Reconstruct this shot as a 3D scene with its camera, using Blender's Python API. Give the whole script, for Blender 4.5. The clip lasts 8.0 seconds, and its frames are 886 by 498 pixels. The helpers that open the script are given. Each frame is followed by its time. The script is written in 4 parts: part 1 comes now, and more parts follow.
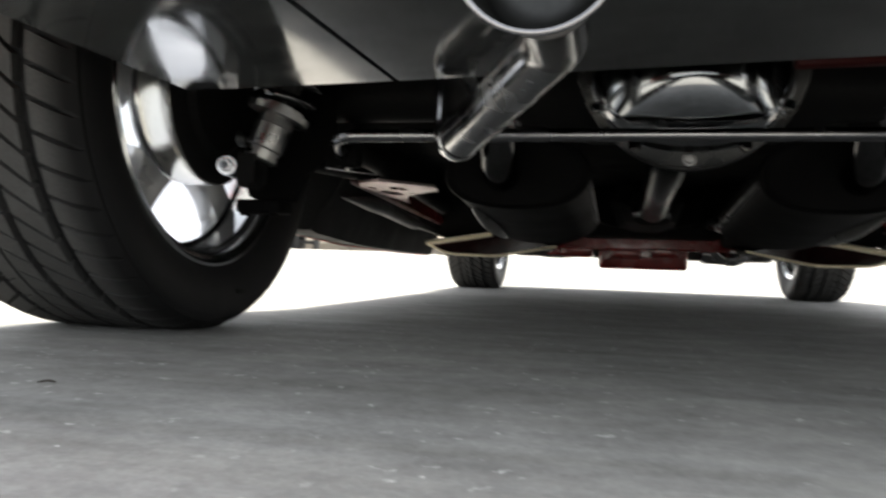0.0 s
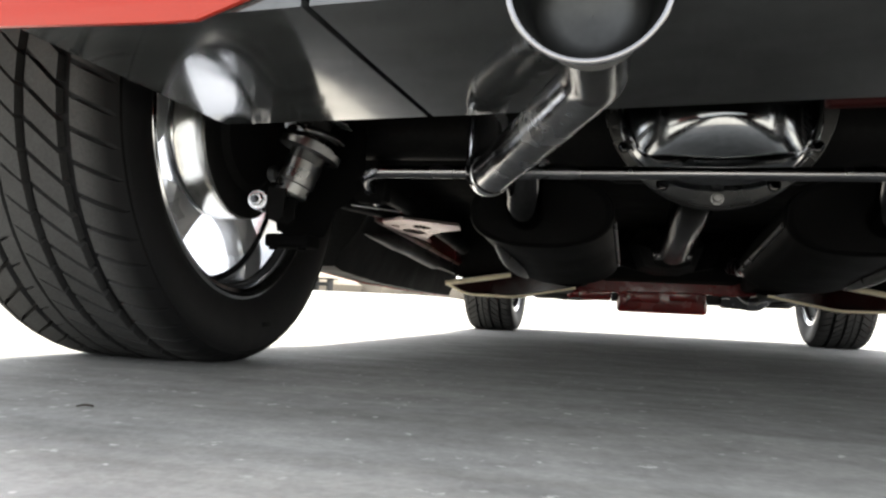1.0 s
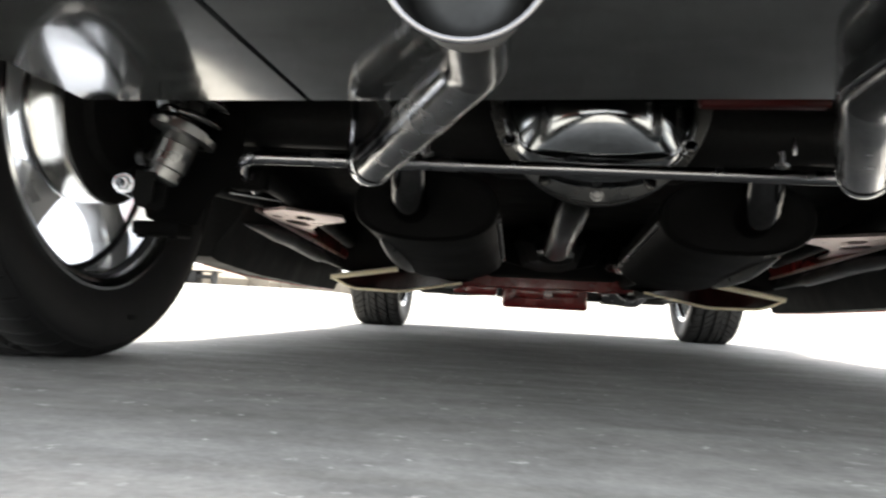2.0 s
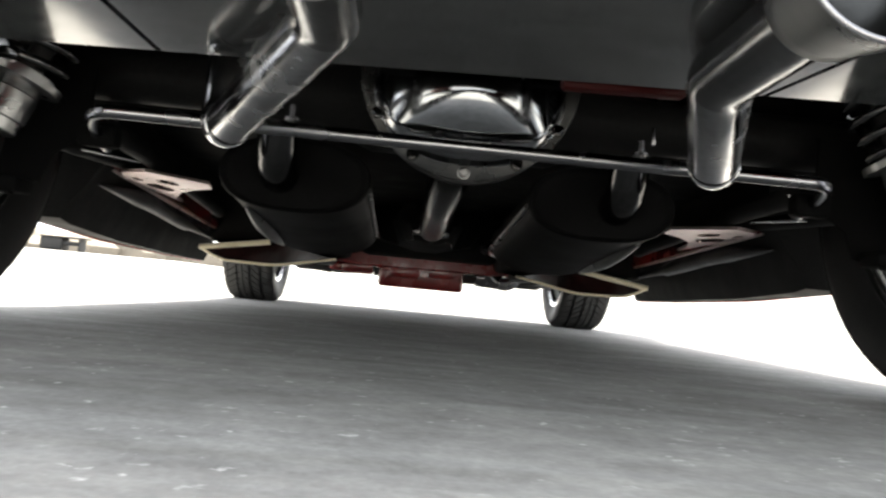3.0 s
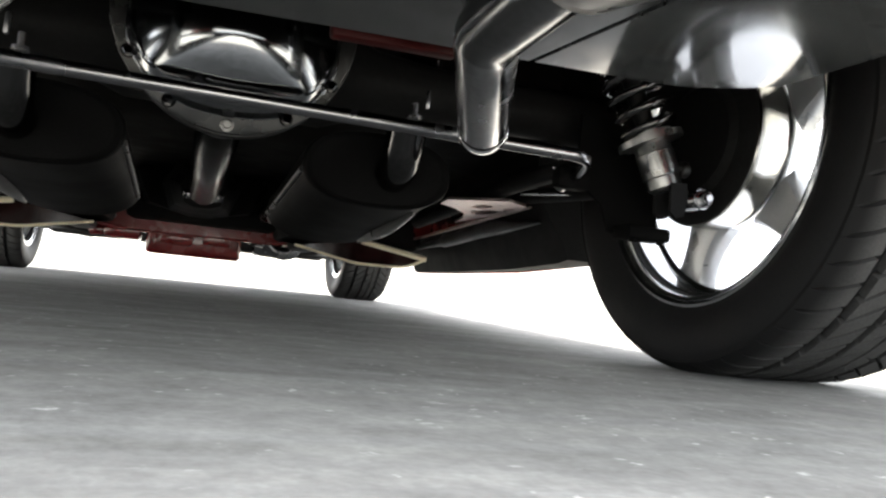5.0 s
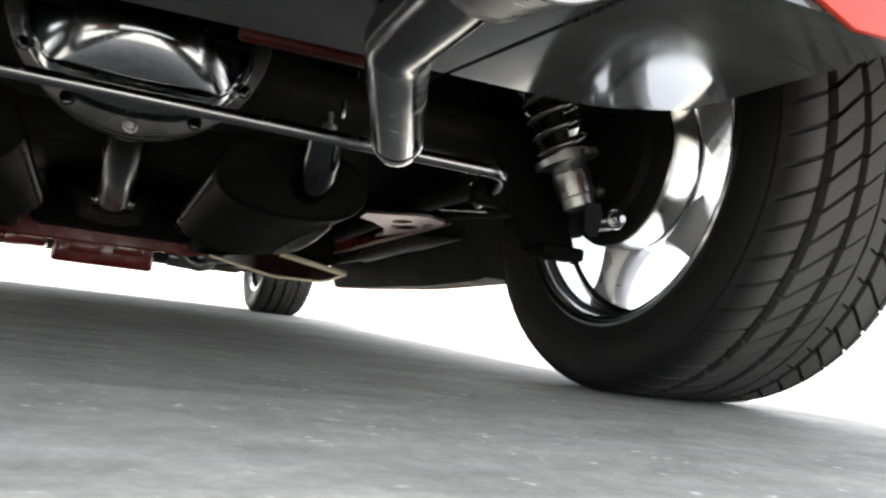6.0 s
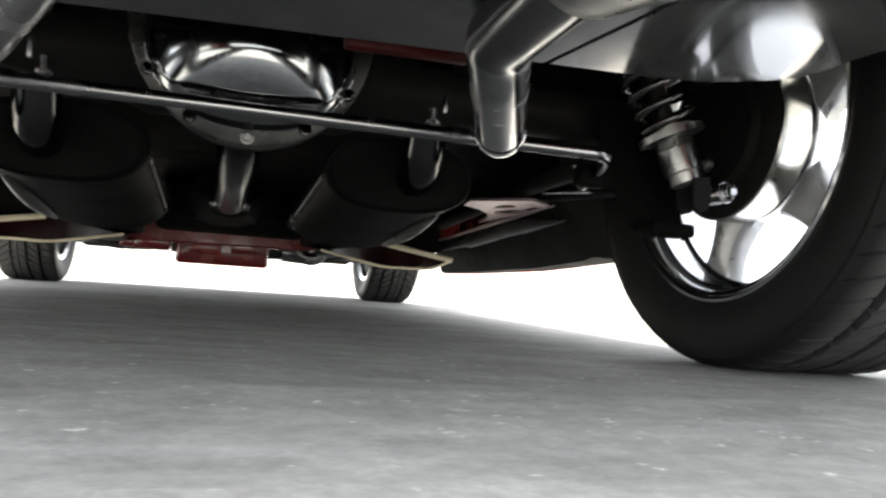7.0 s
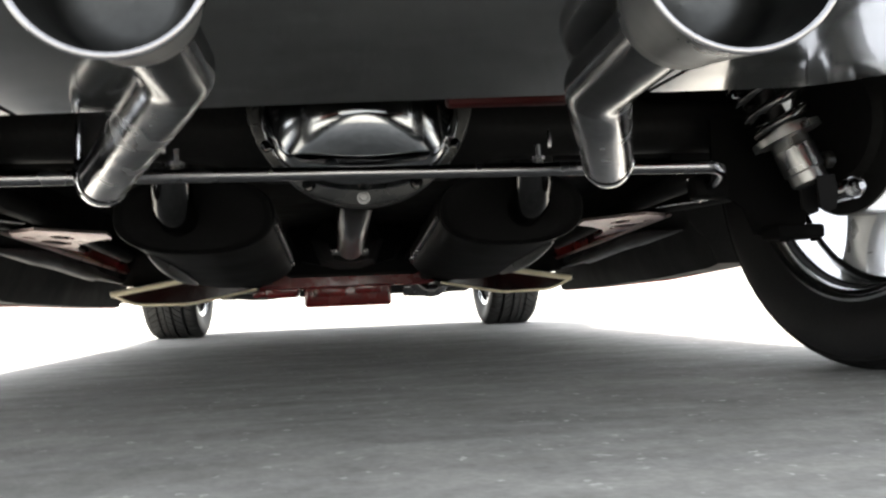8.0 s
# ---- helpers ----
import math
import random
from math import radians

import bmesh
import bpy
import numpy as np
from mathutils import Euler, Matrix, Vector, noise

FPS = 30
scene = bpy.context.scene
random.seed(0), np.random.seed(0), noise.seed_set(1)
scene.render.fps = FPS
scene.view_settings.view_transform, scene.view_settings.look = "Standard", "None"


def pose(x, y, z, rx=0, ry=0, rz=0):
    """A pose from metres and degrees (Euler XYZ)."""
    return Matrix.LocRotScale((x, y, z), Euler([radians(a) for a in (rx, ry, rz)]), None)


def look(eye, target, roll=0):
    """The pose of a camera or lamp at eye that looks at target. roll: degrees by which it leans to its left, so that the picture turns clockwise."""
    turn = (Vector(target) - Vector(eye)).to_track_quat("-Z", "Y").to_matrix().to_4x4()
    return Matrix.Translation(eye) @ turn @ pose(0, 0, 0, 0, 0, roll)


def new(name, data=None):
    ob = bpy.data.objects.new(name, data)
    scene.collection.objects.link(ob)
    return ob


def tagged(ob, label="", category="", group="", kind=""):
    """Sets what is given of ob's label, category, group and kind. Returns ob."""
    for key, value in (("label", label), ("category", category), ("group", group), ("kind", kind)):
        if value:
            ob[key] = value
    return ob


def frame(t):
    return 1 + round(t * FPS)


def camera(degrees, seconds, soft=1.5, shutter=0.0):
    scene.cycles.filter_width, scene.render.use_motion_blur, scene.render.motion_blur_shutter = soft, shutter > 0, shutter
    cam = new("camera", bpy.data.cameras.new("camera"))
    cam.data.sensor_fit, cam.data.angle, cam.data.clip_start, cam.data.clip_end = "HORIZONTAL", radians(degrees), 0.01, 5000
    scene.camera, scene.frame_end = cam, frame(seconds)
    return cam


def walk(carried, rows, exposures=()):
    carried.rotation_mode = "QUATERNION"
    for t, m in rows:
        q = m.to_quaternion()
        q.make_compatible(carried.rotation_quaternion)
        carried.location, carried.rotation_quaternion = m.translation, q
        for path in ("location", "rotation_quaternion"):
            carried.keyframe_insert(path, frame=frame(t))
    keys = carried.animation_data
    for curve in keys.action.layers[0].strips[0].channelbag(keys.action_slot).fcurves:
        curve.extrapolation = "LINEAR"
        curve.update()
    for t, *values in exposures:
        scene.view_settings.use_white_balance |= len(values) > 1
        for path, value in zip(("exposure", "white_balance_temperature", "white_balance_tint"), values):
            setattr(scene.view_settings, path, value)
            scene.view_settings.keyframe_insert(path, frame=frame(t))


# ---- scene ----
cam = camera(59.3, 8.0, soft=2.3, shutter=0.5)
PATH = [
    (0, (-0.0833, -0.7081, 0.1088), (-0.5257, 1.2421, 0.1432), 1.93),
    (0.2, (-0.0807, -0.7007, 0.1078), (-0.6162, 1.2253, 0.1685), 2.47),
    (0.3, (-0.0802, -0.6994, 0.1055), (-0.6431, 1.2202, 0.1387), 2.92),
    (0.4, (-0.0930, -0.7066, 0.0940), (-0.6825, 1.2046, 0.0942), 4.40),
    (0.5, (-0.0971, -0.7146, 0.0842), (-0.6295, 1.2132, 0.0802), 4.81),
    (0.7, (-0.1004, -0.7170, 0.0880), (-0.5761, 1.2243, 0.1587), 3.88),
    (1, (-0.1013, -0.7176, 0.0971), (-0.5788, 1.2191, 0.2419), 2.75),
    (1.5, (-0.0972, -0.7141, 0.0995), (-0.503, 1.2372, 0.2658), 2.92),
    (1.7, (-0.0982, -0.7051, 0.0975), (-0.42, 1.2612, 0.2608), 2.82),
    (2.8, (-0.0674, -0.675, 0.0916), (-0.0268, 1.3212, 0.2075), 5.27),
    (3, (-0.0644, -0.672, 0.0896), (0.0292, 1.3222, 0.2095), 5.27),
    (3.5, (-0.0506, -0.6608, 0.0929), (0.1781, 1.3215, 0.2277), 4.7),
    (4, (-0.0485, -0.6544, 0.0808), (0.2765, 1.3147, 0.2104), 6.94),
    (4.5, (-0.0382, -0.6438, 0.0805), (0.4475, 1.2934, 0.1881), 6.22),
    (5, (-0.0311, -0.6327, 0.0809), (0.5957, 1.2636, 0.1857), 5.87),
    (5.2, (-0.0281, -0.6337, 0.0799), (0.6157, 1.2556, 0.1927), 6.37),
    (6.3, (-0.0069, -0.6211, 0.0798), (0.8153, 1.1924, 0.2585), 6.95),
    (6.5, (-0.0089, -0.6211, 0.0838), (0.7883, 1.2064, 0.2405), 6.25),
    (6.8, (-0.0178, -0.6282, 0.0873), (0.6057, 1.2687, 0.2018), 4.99),
    (7, (-0.0257, -0.6373, 0.0881), (0.5334, 1.2806, 0.1831), 3.99),
    (7.2, (-0.0335, -0.6462, 0.0904), (0.46, 1.2905, 0.1646), 3.47),
    (7.5, (-0.0395, -0.6544, 0.0977), (0.3083, 1.3139, 0.1658), 1.76),
    (7.8, (-0.0379, -0.6562, 0.1092), (0.2586, 1.318, 0.2285), -0.52),
    (8, (-0.0357, -0.6563, 0.1181), (0.2345, 1.3212, 0.2467), -2.32),
]
walk(cam, [(t, look(eye, target, roll)) for t, eye, target, roll in PATH],
     exposures=[(0, 1.84), (0.5, 2.5), (0.7, 2.2), (1, 2.25), (1.5, 2.36), (3, 2.6), (3.5, 2.5), (4, 2.65), (4.5, 2.75), (5, 2.8), (6.5, 2.68), (7, 2.72), (7.5, 2.72), (8, 2.64)])

# ---- light ----
SUN_ELEVATION, SUN_AZIMUTH = radians(62), radians(-12)
world = bpy.data.worlds.new("sky")
world.use_nodes = True
scene.world = world
sky = world.node_tree.nodes.new("ShaderNodeTexSky")
sky.sky_type = "NISHITA"
sky.sun_disc = False
sky.sun_elevation = SUN_ELEVATION
sky.sun_rotation = SUN_AZIMUTH
sky.air_density, sky.dust_density = 1.0, 2.0
back = world.node_tree.nodes["Background"]
back.inputs["Strength"].default_value = 0.15
haze = world.node_tree.nodes.new("ShaderNodeHueSaturation")
haze.inputs["Saturation"].default_value = 0.16
world.node_tree.links.new(sky.outputs["Color"], haze.inputs["Color"])
world.node_tree.links.new(haze.outputs["Color"], back.inputs["Color"])
sun = new("sun", bpy.data.lights.new("sun", "SUN"))
sun.data.energy, sun.data.angle = 5.0, radians(8)
sun.data.color = (1.0, 0.92, 0.80)
sun.matrix_world = look((2 * math.sin(SUN_AZIMUTH), 2 * math.cos(SUN_AZIMUTH), 2 * math.tan(SUN_ELEVATION)), (0, 0, 0))


# ---- materials ----
def material(name, base, rough=0.5, metal=0.0, vary=0.12, scale=8.0, fine=120.0, bump=0.05, rough_vary=0.1, coat=0.0, tint=None, stretch=(1, 1, 1), depth=0.002, gloss=0.5, coat_ior=1.5):
    """A surface with colour variation at two scales, uneven gloss and a fine relief."""
    mat = bpy.data.materials.new(name)
    mat.use_nodes = True
    nodes, links = mat.node_tree.nodes, mat.node_tree.links
    bsdf = nodes["Principled BSDF"]
    bsdf.inputs["Metallic"].default_value = metal
    bsdf.inputs["Coat Weight"].default_value = coat
    bsdf.inputs["Coat Roughness"].default_value = 0.05
    bsdf.inputs["Coat IOR"].default_value = coat_ior
    bsdf.inputs["Specular IOR Level"].default_value = gloss
    place = nodes.new("ShaderNodeTexCoord")
    mapping = nodes.new("ShaderNodeMapping")
    mapping.inputs["Scale"].default_value = stretch
    links.new(place.outputs["Object"], mapping.inputs["Vector"])

    def noise_at(size, detail=4.0):
        node = nodes.new("ShaderNodeTexNoise")
        node.inputs["Scale"].default_value = size
        node.inputs["Detail"].default_value = detail
        links.new(mapping.outputs["Vector"], node.inputs["Vector"])
        return node

    coarse, grain = noise_at(scale), noise_at(fine, 2.0)
    both = nodes.new("ShaderNodeMix")
    both.data_type = "FLOAT"
    both.inputs["Factor"].default_value = 0.4
    links.new(coarse.outputs["Fac"], both.inputs["A"])
    links.new(grain.outputs["Fac"], both.inputs["B"])
    ramp = nodes.new("ShaderNodeValToRGB")
    other = tint or base
    ramp.color_ramp.elements[0].position, ramp.color_ramp.elements[1].position = 0.3, 0.7
    ramp.color_ramp.elements[0].color = (*[c * (1 - vary) for c in other], 1)
    ramp.color_ramp.elements[1].color = (*[min(1, c * (1 + vary)) for c in base], 1)
    links.new(both.outputs["Result"], ramp.inputs["Fac"])
    links.new(ramp.outputs["Color"], bsdf.inputs["Base Color"])
    span = nodes.new("ShaderNodeMapRange")
    span.inputs["From Min"].default_value, span.inputs["From Max"].default_value = 0.3, 0.7
    span.inputs["To Min"].default_value = max(0.02, rough - rough_vary)
    span.inputs["To Max"].default_value = min(1.0, rough + rough_vary)
    links.new(coarse.outputs["Fac"], span.inputs["Value"])
    links.new(span.outputs["Result"], bsdf.inputs["Roughness"])
    if bump:
        relief = nodes.new("ShaderNodeBump")
        relief.inputs["Strength"].default_value = bump
        relief.inputs["Distance"].default_value = depth
        links.new(both.outputs["Result"], relief.inputs["Height"])
        links.new(relief.outputs["Normal"], bsdf.inputs["Normal"])
    return mat


CHROME = material("chrome", (0.44, 0.445, 0.455), 0.20, 1.0, vary=0.25, scale=26, fine=140, bump=0.20, rough_vary=0.13)
POLISHED = material("polished_aluminium", (0.66, 0.67, 0.68), 0.14, 1.0, vary=0.05, scale=20, fine=200, bump=0.03, rough_vary=0.05)
PAN = material("grey_gloss_paint", (0.047, 0.050, 0.050), 0.09, 0.0, vary=0.40, scale=9, fine=70, bump=0.016, rough_vary=0.05, stretch=(1, 2, 1), coat=0.45, gloss=0.8)
SPOKE = material("spoke_aluminium", (0.55, 0.56, 0.57), 0.34, 0.6, vary=0.08, scale=18, fine=200, bump=0.02)
SATIN = material("satin_aluminium", (0.44, 0.43, 0.40), 0.20, 1.0, vary=0.14, scale=16, fine=200, bump=0.03, rough_vary=0.06)
FLANGE = material("dull_flange_metal", (0.066, 0.066, 0.064), 0.30, 0.95, vary=0.15, scale=25, fine=300, bump=0.05)
COVER = material("chromed_cover", (0.31, 0.32, 0.33), 0.10, 1.0, vary=0.06, scale=14, fine=90, bump=0.01, rough_vary=0.03)
TUBE = material("dark_chromed_tube", (0.11, 0.11, 0.11), 0.12, 1.0, vary=0.1, scale=14, fine=90, bump=0.02, rough_vary=0.03)
NECK = material("darker_chrome", (0.20, 0.202, 0.205), 0.16, 1.0, vary=0.2, scale=24, fine=140, bump=0.12, rough_vary=0.08)
TIP = material("satin_stainless", (0.12, 0.122, 0.12), 0.32, 0.75, vary=0.08, scale=16, fine=200, bump=0.03)
STEEL = material("brushed_steel", (0.27, 0.27, 0.28), 0.24, 1.0, vary=0.15, scale=20, fine=250, bump=0.06)
CAST = material("cast_aluminium", (0.34, 0.34, 0.335), 0.32, 1.0, vary=0.12, scale=25, fine=300, bump=0.05)
SHAFT = material("dark_steel", (0.011, 0.011, 0.011), 0.2, 0.0, vary=0.15, scale=8, fine=200, bump=0.01, rough_vary=0.04, gloss=0.03)
SLEEVE = material("satin_inner_sleeve", (0.058, 0.060, 0.060), 0.40, 1.0, vary=0.15, scale=20, fine=200, bump=0.03)
BLACK = material("black_powder_coat", (0.014, 0.014, 0.0142), 0.38, 0.0, vary=0.3, scale=10, fine=350, bump=0.08, gloss=0.25)
MUFFLER = material("black_muffler_paint", (0.009, 0.009, 0.0092), 0.45, 0.0, vary=0.35, scale=9, fine=200, bump=0.02, rough_vary=0.05, gloss=0.012)
SHEEN = material("lower_edge_sheen", (0.14, 0.14, 0.135), 0.34, 0.6, vary=0.3, scale=12, fine=160, bump=0.02)
SEAM = material("glossy_black_seam", (0.04, 0.04, 0.04), 0.3, 0.0, vary=0.3, scale=12, fine=200, bump=0.02, gloss=0.6)
FLANGE_BLACK = material("satin_black_flange", (0.02, 0.02, 0.02), 0.4, 0.0, vary=0.2, scale=12, fine=200, bump=0.03)
PITCH = material("matt_black_bracket", (0.004, 0.004, 0.004), 0.7, 0.0, vary=0.3, scale=20, fine=200, bump=0.1, gloss=0.03)
DARK = material("underbody_coating", (0.010, 0.010, 0.010), 0.65, 0.0, vary=0.4, scale=12, fine=150, bump=0.3, gloss=0.08)
AXLE_PAINT = material("black_axle_paint", (0.011, 0.011, 0.011), 0.42, 0.0, vary=0.3, scale=6, fine=150, bump=0.04, rough_vary=0.04, gloss=0.03)
GLOSS = material("gloss_black", (0.01, 0.01, 0.01), 0.12, 0.0, vary=0.2, scale=20, fine=200, bump=0.02, coat=1.0)
RUBBER = material("tyre_rubber", (0.011, 0.011, 0.0114), 0.6, 0.0, vary=0.3, scale=9, fine=260, bump=0.15, rough_vary=0.12, gloss=0.12)
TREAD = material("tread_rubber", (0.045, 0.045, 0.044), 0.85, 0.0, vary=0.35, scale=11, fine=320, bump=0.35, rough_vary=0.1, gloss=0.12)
# the tread is dusty grey; shade on its rounded shoulders is painted near-black
nodes, links = TREAD.node_tree.nodes, TREAD.node_tree.links
tread_bsdf = nodes["Principled BSDF"]
tread_grey = tread_bsdf.inputs["Base Color"].links[0].from_socket
across = nodes.new("ShaderNodeSeparateXYZ")
links.new(nodes["Texture Coordinate"].outputs["Object"], across.inputs["Vector"])
size = nodes.new("ShaderNodeMath")
size.operation = "ABSOLUTE"
links.new(across.outputs["X"], size.inputs[0])
unshaded = nodes.new("ShaderNodeMapRange")
unshaded.inputs["From Min"].default_value, unshaded.inputs["From Max"].default_value = 0.118, 0.085
links.new(size.outputs["Value"], unshaded.inputs["Value"])
cover_mix = nodes.new("ShaderNodeMix")
cover_mix.data_type = "RGBA"
links.new(unshaded.outputs["Result"], cover_mix.inputs["Factor"])
[k for k in cover_mix.inputs if k.name == "A" and k.type == "RGBA"][0].default_value = (0.009, 0.009, 0.009, 1)
links.new(tread_grey, [k for k in cover_mix.inputs if k.name == "B" and k.type == "RGBA"][0])
links.new([k for k in cover_mix.outputs if k.type == "RGBA"][0], tread_bsdf.inputs["Base Color"])
RED = material("red_body_paint", (0.34, 0.020, 0.009), 0.3, 0.0, vary=0.06, scale=3, fine=400, bump=0.01, coat=0.25, gloss=0.3)
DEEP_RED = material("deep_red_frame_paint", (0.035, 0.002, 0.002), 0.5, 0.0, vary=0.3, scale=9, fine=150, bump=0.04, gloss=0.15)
FRAME_RED = material("dark_red_frame_paint", (0.15, 0.006, 0.006), 0.24, 0.0, vary=0.3, scale=9, fine=150, bump=0.05, coat=0.8)
GOLD = material("dull_gold_edging", (0.82, 0.75, 0.56), 0.4, 0.0, vary=0.15, scale=15, fine=250, bump=0.08)
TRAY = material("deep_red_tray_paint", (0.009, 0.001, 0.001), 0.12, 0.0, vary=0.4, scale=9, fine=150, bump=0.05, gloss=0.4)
# pale pink puts the ground's reflection in red paint into the colour
GUSSET = material("pink_reflection", (0.72, 0.60, 0.58), 0.35, 0.9, vary=0.25, scale=14, fine=120, bump=0.05)
HEDGE = material("dry_verge", (0.20, 0.175, 0.14), 0.9, 0.0, vary=0.3, scale=1.2, fine=30, bump=0.4, depth=0.05)


def concrete():
    """Grey trowelled concrete: cloudy tone, streaks across the slab, pale flecks, pits."""
    mat = bpy.data.materials.new("concrete")
    mat.use_nodes = True
    nodes, links = mat.node_tree.nodes, mat.node_tree.links
    bsdf = nodes["Principled BSDF"]
    place = nodes.new("ShaderNodeTexCoord")

    def noise_at(size, detail, stretch=(1, 1, 1)):
        mapping = nodes.new("ShaderNodeMapping")
        mapping.inputs["Scale"].default_value = stretch
        links.new(place.outputs["Object"], mapping.inputs["Vector"])
        node = nodes.new("ShaderNodeTexNoise")
        node.inputs["Scale"].default_value = size
        node.inputs["Detail"].default_value = detail
        links.new(mapping.outputs["Vector"], node.inputs["Vector"])
        return node.outputs["Fac"]

    def mixed(factor, a, b, kind="MIX"):
        node = nodes.new("ShaderNodeMix")
        node.data_type, node.blend_type = "RGBA", kind
        for key, value in (("Factor", factor), ("A", a), ("B", b)):
            socket = [s for s in node.inputs if s.name == key and s.type == ("VALUE" if key == "Factor" else "RGBA")][0]
            if isinstance(value, (float, tuple)):
                socket.default_value = value
            else:
                links.new(value, socket)
        return [s for s in node.outputs if s.type == "RGBA"][0]

    def ranged(value, low, high):
        node = nodes.new("ShaderNodeMapRange")
        node.inputs["From Min"].default_value, node.inputs["From Max"].default_value = low, high
        links.new(value, node.inputs["Value"])
        return node.outputs["Result"]

    clouds = ranged(noise_at(2.6, 6), 0.34, 0.66)
    blotches = ranged(noise_at(11, 4, (0.7, 1.3, 1)), 0.34, 0.66)
    streaks = ranged(noise_at(4, 5, (0.35, 7, 1)), 0.32, 0.68)
    grain = ranged(noise_at(160, 3), 0.3, 0.7)
    mottle = ranged(noise_at(46, 4), 0.34, 0.66)
    base = mixed(clouds, (0.245, 0.246, 0.230, 1), (0.350, 0.350, 0.325, 1))
    base = mixed(streaks, base, mixed(0.55, base, (0.38, 0.382, 0.372, 1)))
    stained = mixed(blotches, (0.80, 0.80, 0.80, 1), (1.10, 1.10, 1.10, 1))
    base = mixed(1.0, base, stained, "MULTIPLY")
    base = mixed(1.0, base, mixed(mottle, (0.86, 0.86, 0.86, 1), (1.06, 1.06, 1.06, 1)), "MULTIPLY")
    grained = mixed(grain, (0.84, 0.84, 0.84, 1), (1.0, 1.0, 1.0, 1))
    base = mixed(1.0, base, grained, "MULTIPLY")
    flecks = nodes.new("ShaderNodeTexVoronoi")
    flecks.inputs["Scale"].default_value = 58
    wobble = nodes.new("ShaderNodeTexNoise")
    wobble.inputs["Scale"].default_value = 90
    wobble.inputs["Detail"].default_value = 3
    links.new(place.outputs["Object"], wobble.inputs["Vector"])
    bent = nodes.new("ShaderNodeMix")
    bent.data_type, bent.blend_type = "RGBA", "LINEAR_LIGHT"
    bent.inputs[0].default_value = 0.012
    links.new(place.outputs["Object"], [k for k in bent.inputs if k.name == "A" and k.type == "RGBA"][0])
    links.new(wobble.outputs["Color"], [k for k in bent.inputs if k.name == "B" and k.type == "RGBA"][0])
    links.new([k for k in bent.outputs if k.type == "RGBA"][0], flecks.inputs["Vector"])
    spots = ranged(flecks.outputs["Distance"], 0.26, 0.10)
    patchy = ranged(noise_at(7, 5), 0.42, 0.50)
    chosen = nodes.new("ShaderNodeSeparateColor")
    links.new(flecks.outputs["Color"], chosen.inputs["Color"])
    some = nodes.new("ShaderNodeMath")
    some.operation = "MULTIPLY"
    links.new(ranged(chosen.outputs["Red"], 0.50, 0.80), some.inputs[0])
    links.new(patchy, some.inputs[1])
    both = nodes.new("ShaderNodeMath")
    both.operation = "MULTIPLY"
    links.new(spots, both.inputs[0])
    links.new(some.outputs["Value"], both.inputs[1])
    base = mixed(both.outputs["Value"], base, (0.57, 0.565, 0.545, 1))
    # a paler strip begins at a faint line across the slab
    along = nodes.new("ShaderNodeSeparateXYZ")
    links.new(place.outputs["Object"], along.inputs["Vector"])
    waver = nodes.new("ShaderNodeMath")
    waver.operation = "MULTIPLY_ADD"
    waver.inputs[1].default_value = 0.012
    links.new(noise_at(14, 4), waver.inputs[0])
    links.new(along.outputs["Y"], waver.inputs[2])
    strip = ranged(waver.outputs["Value"], -0.288, -0.302)
    base = mixed(1.0, base, mixed(strip, (0.97, 0.97, 0.97, 1), (1.13, 1.13, 1.13, 1)), "MULTIPLY")
    links.new(base, bsdf.inputs["Base Color"])
    bsdf.inputs["Roughness"].default_value = 0.8
    bsdf.inputs["Specular IOR Level"].default_value = 0.15
    relief = nodes.new("ShaderNodeBump")
    relief.inputs["Strength"].default_value = 0.15
    relief.inputs["Distance"].default_value = 0.002
    links.new(grain, relief.inputs["Height"])
    ridges = nodes.new("ShaderNodeBump")
    ridges.inputs["Strength"].default_value = 0.08
    ridges.inputs["Distance"].default_value = 0.004
    links.new(streaks, ridges.inputs["Height"])
    links.new(relief.outputs["Normal"], ridges.inputs["Normal"])
    links.new(ridges.outputs["Normal"], bsdf.inputs["Normal"])
    return mat


CONCRETE = concrete()


# ---- shapes ----
def part(name, bm, mat, parent=None, label="", smooth=35):
    """Links a bmesh as one mesh object under a thing or a part."""
    mesh = bpy.data.meshes.new(name)
    bmesh.ops.recalc_face_normals(bm, faces=bm.faces[:])
    limit = radians(smooth)
    for face in bm.faces:
        face.smooth = True
    for edge in bm.edges:
        if len(edge.link_faces) == 2 and edge.calc_face_angle(0) > limit:
            edge.smooth = False
    bm.to_mesh(mesh)
    bm.free()
    mesh.materials.append(mat)
    ob = new(name, mesh)
    if parent:
        ob.parent = parent
    if label:
        tagged(ob, label)
    return ob


def ring_faces(bm, a, b):
    n = len(a)
    for i in range(n):
        bm.faces.new((a[i], a[(i + 1) % n], b[(i + 1) % n], b[i]))


def fillet(points, radii, steps=6):
    """A path with its corners rounded."""
    pts = [Vector(p) for p in points]
    out = [pts[0]]
    radii = radii if isinstance(radii, (list, tuple)) else [radii] * len(pts)
    for a, b, c, radius in zip(pts, pts[1:], pts[2:], radii):
        u, v = (a - b), (c - b)
        d = min(radius, u.length * 0.48, v.length * 0.48)
        p, q = b + u.normalized() * d, b + v.normalized() * d
        for i in range(steps + 1):
            s = i / steps
            out.append(p * (1 - s) ** 2 + b * 2 * s * (1 - s) + q * s * s)
    out.append(pts[-1])
    return out


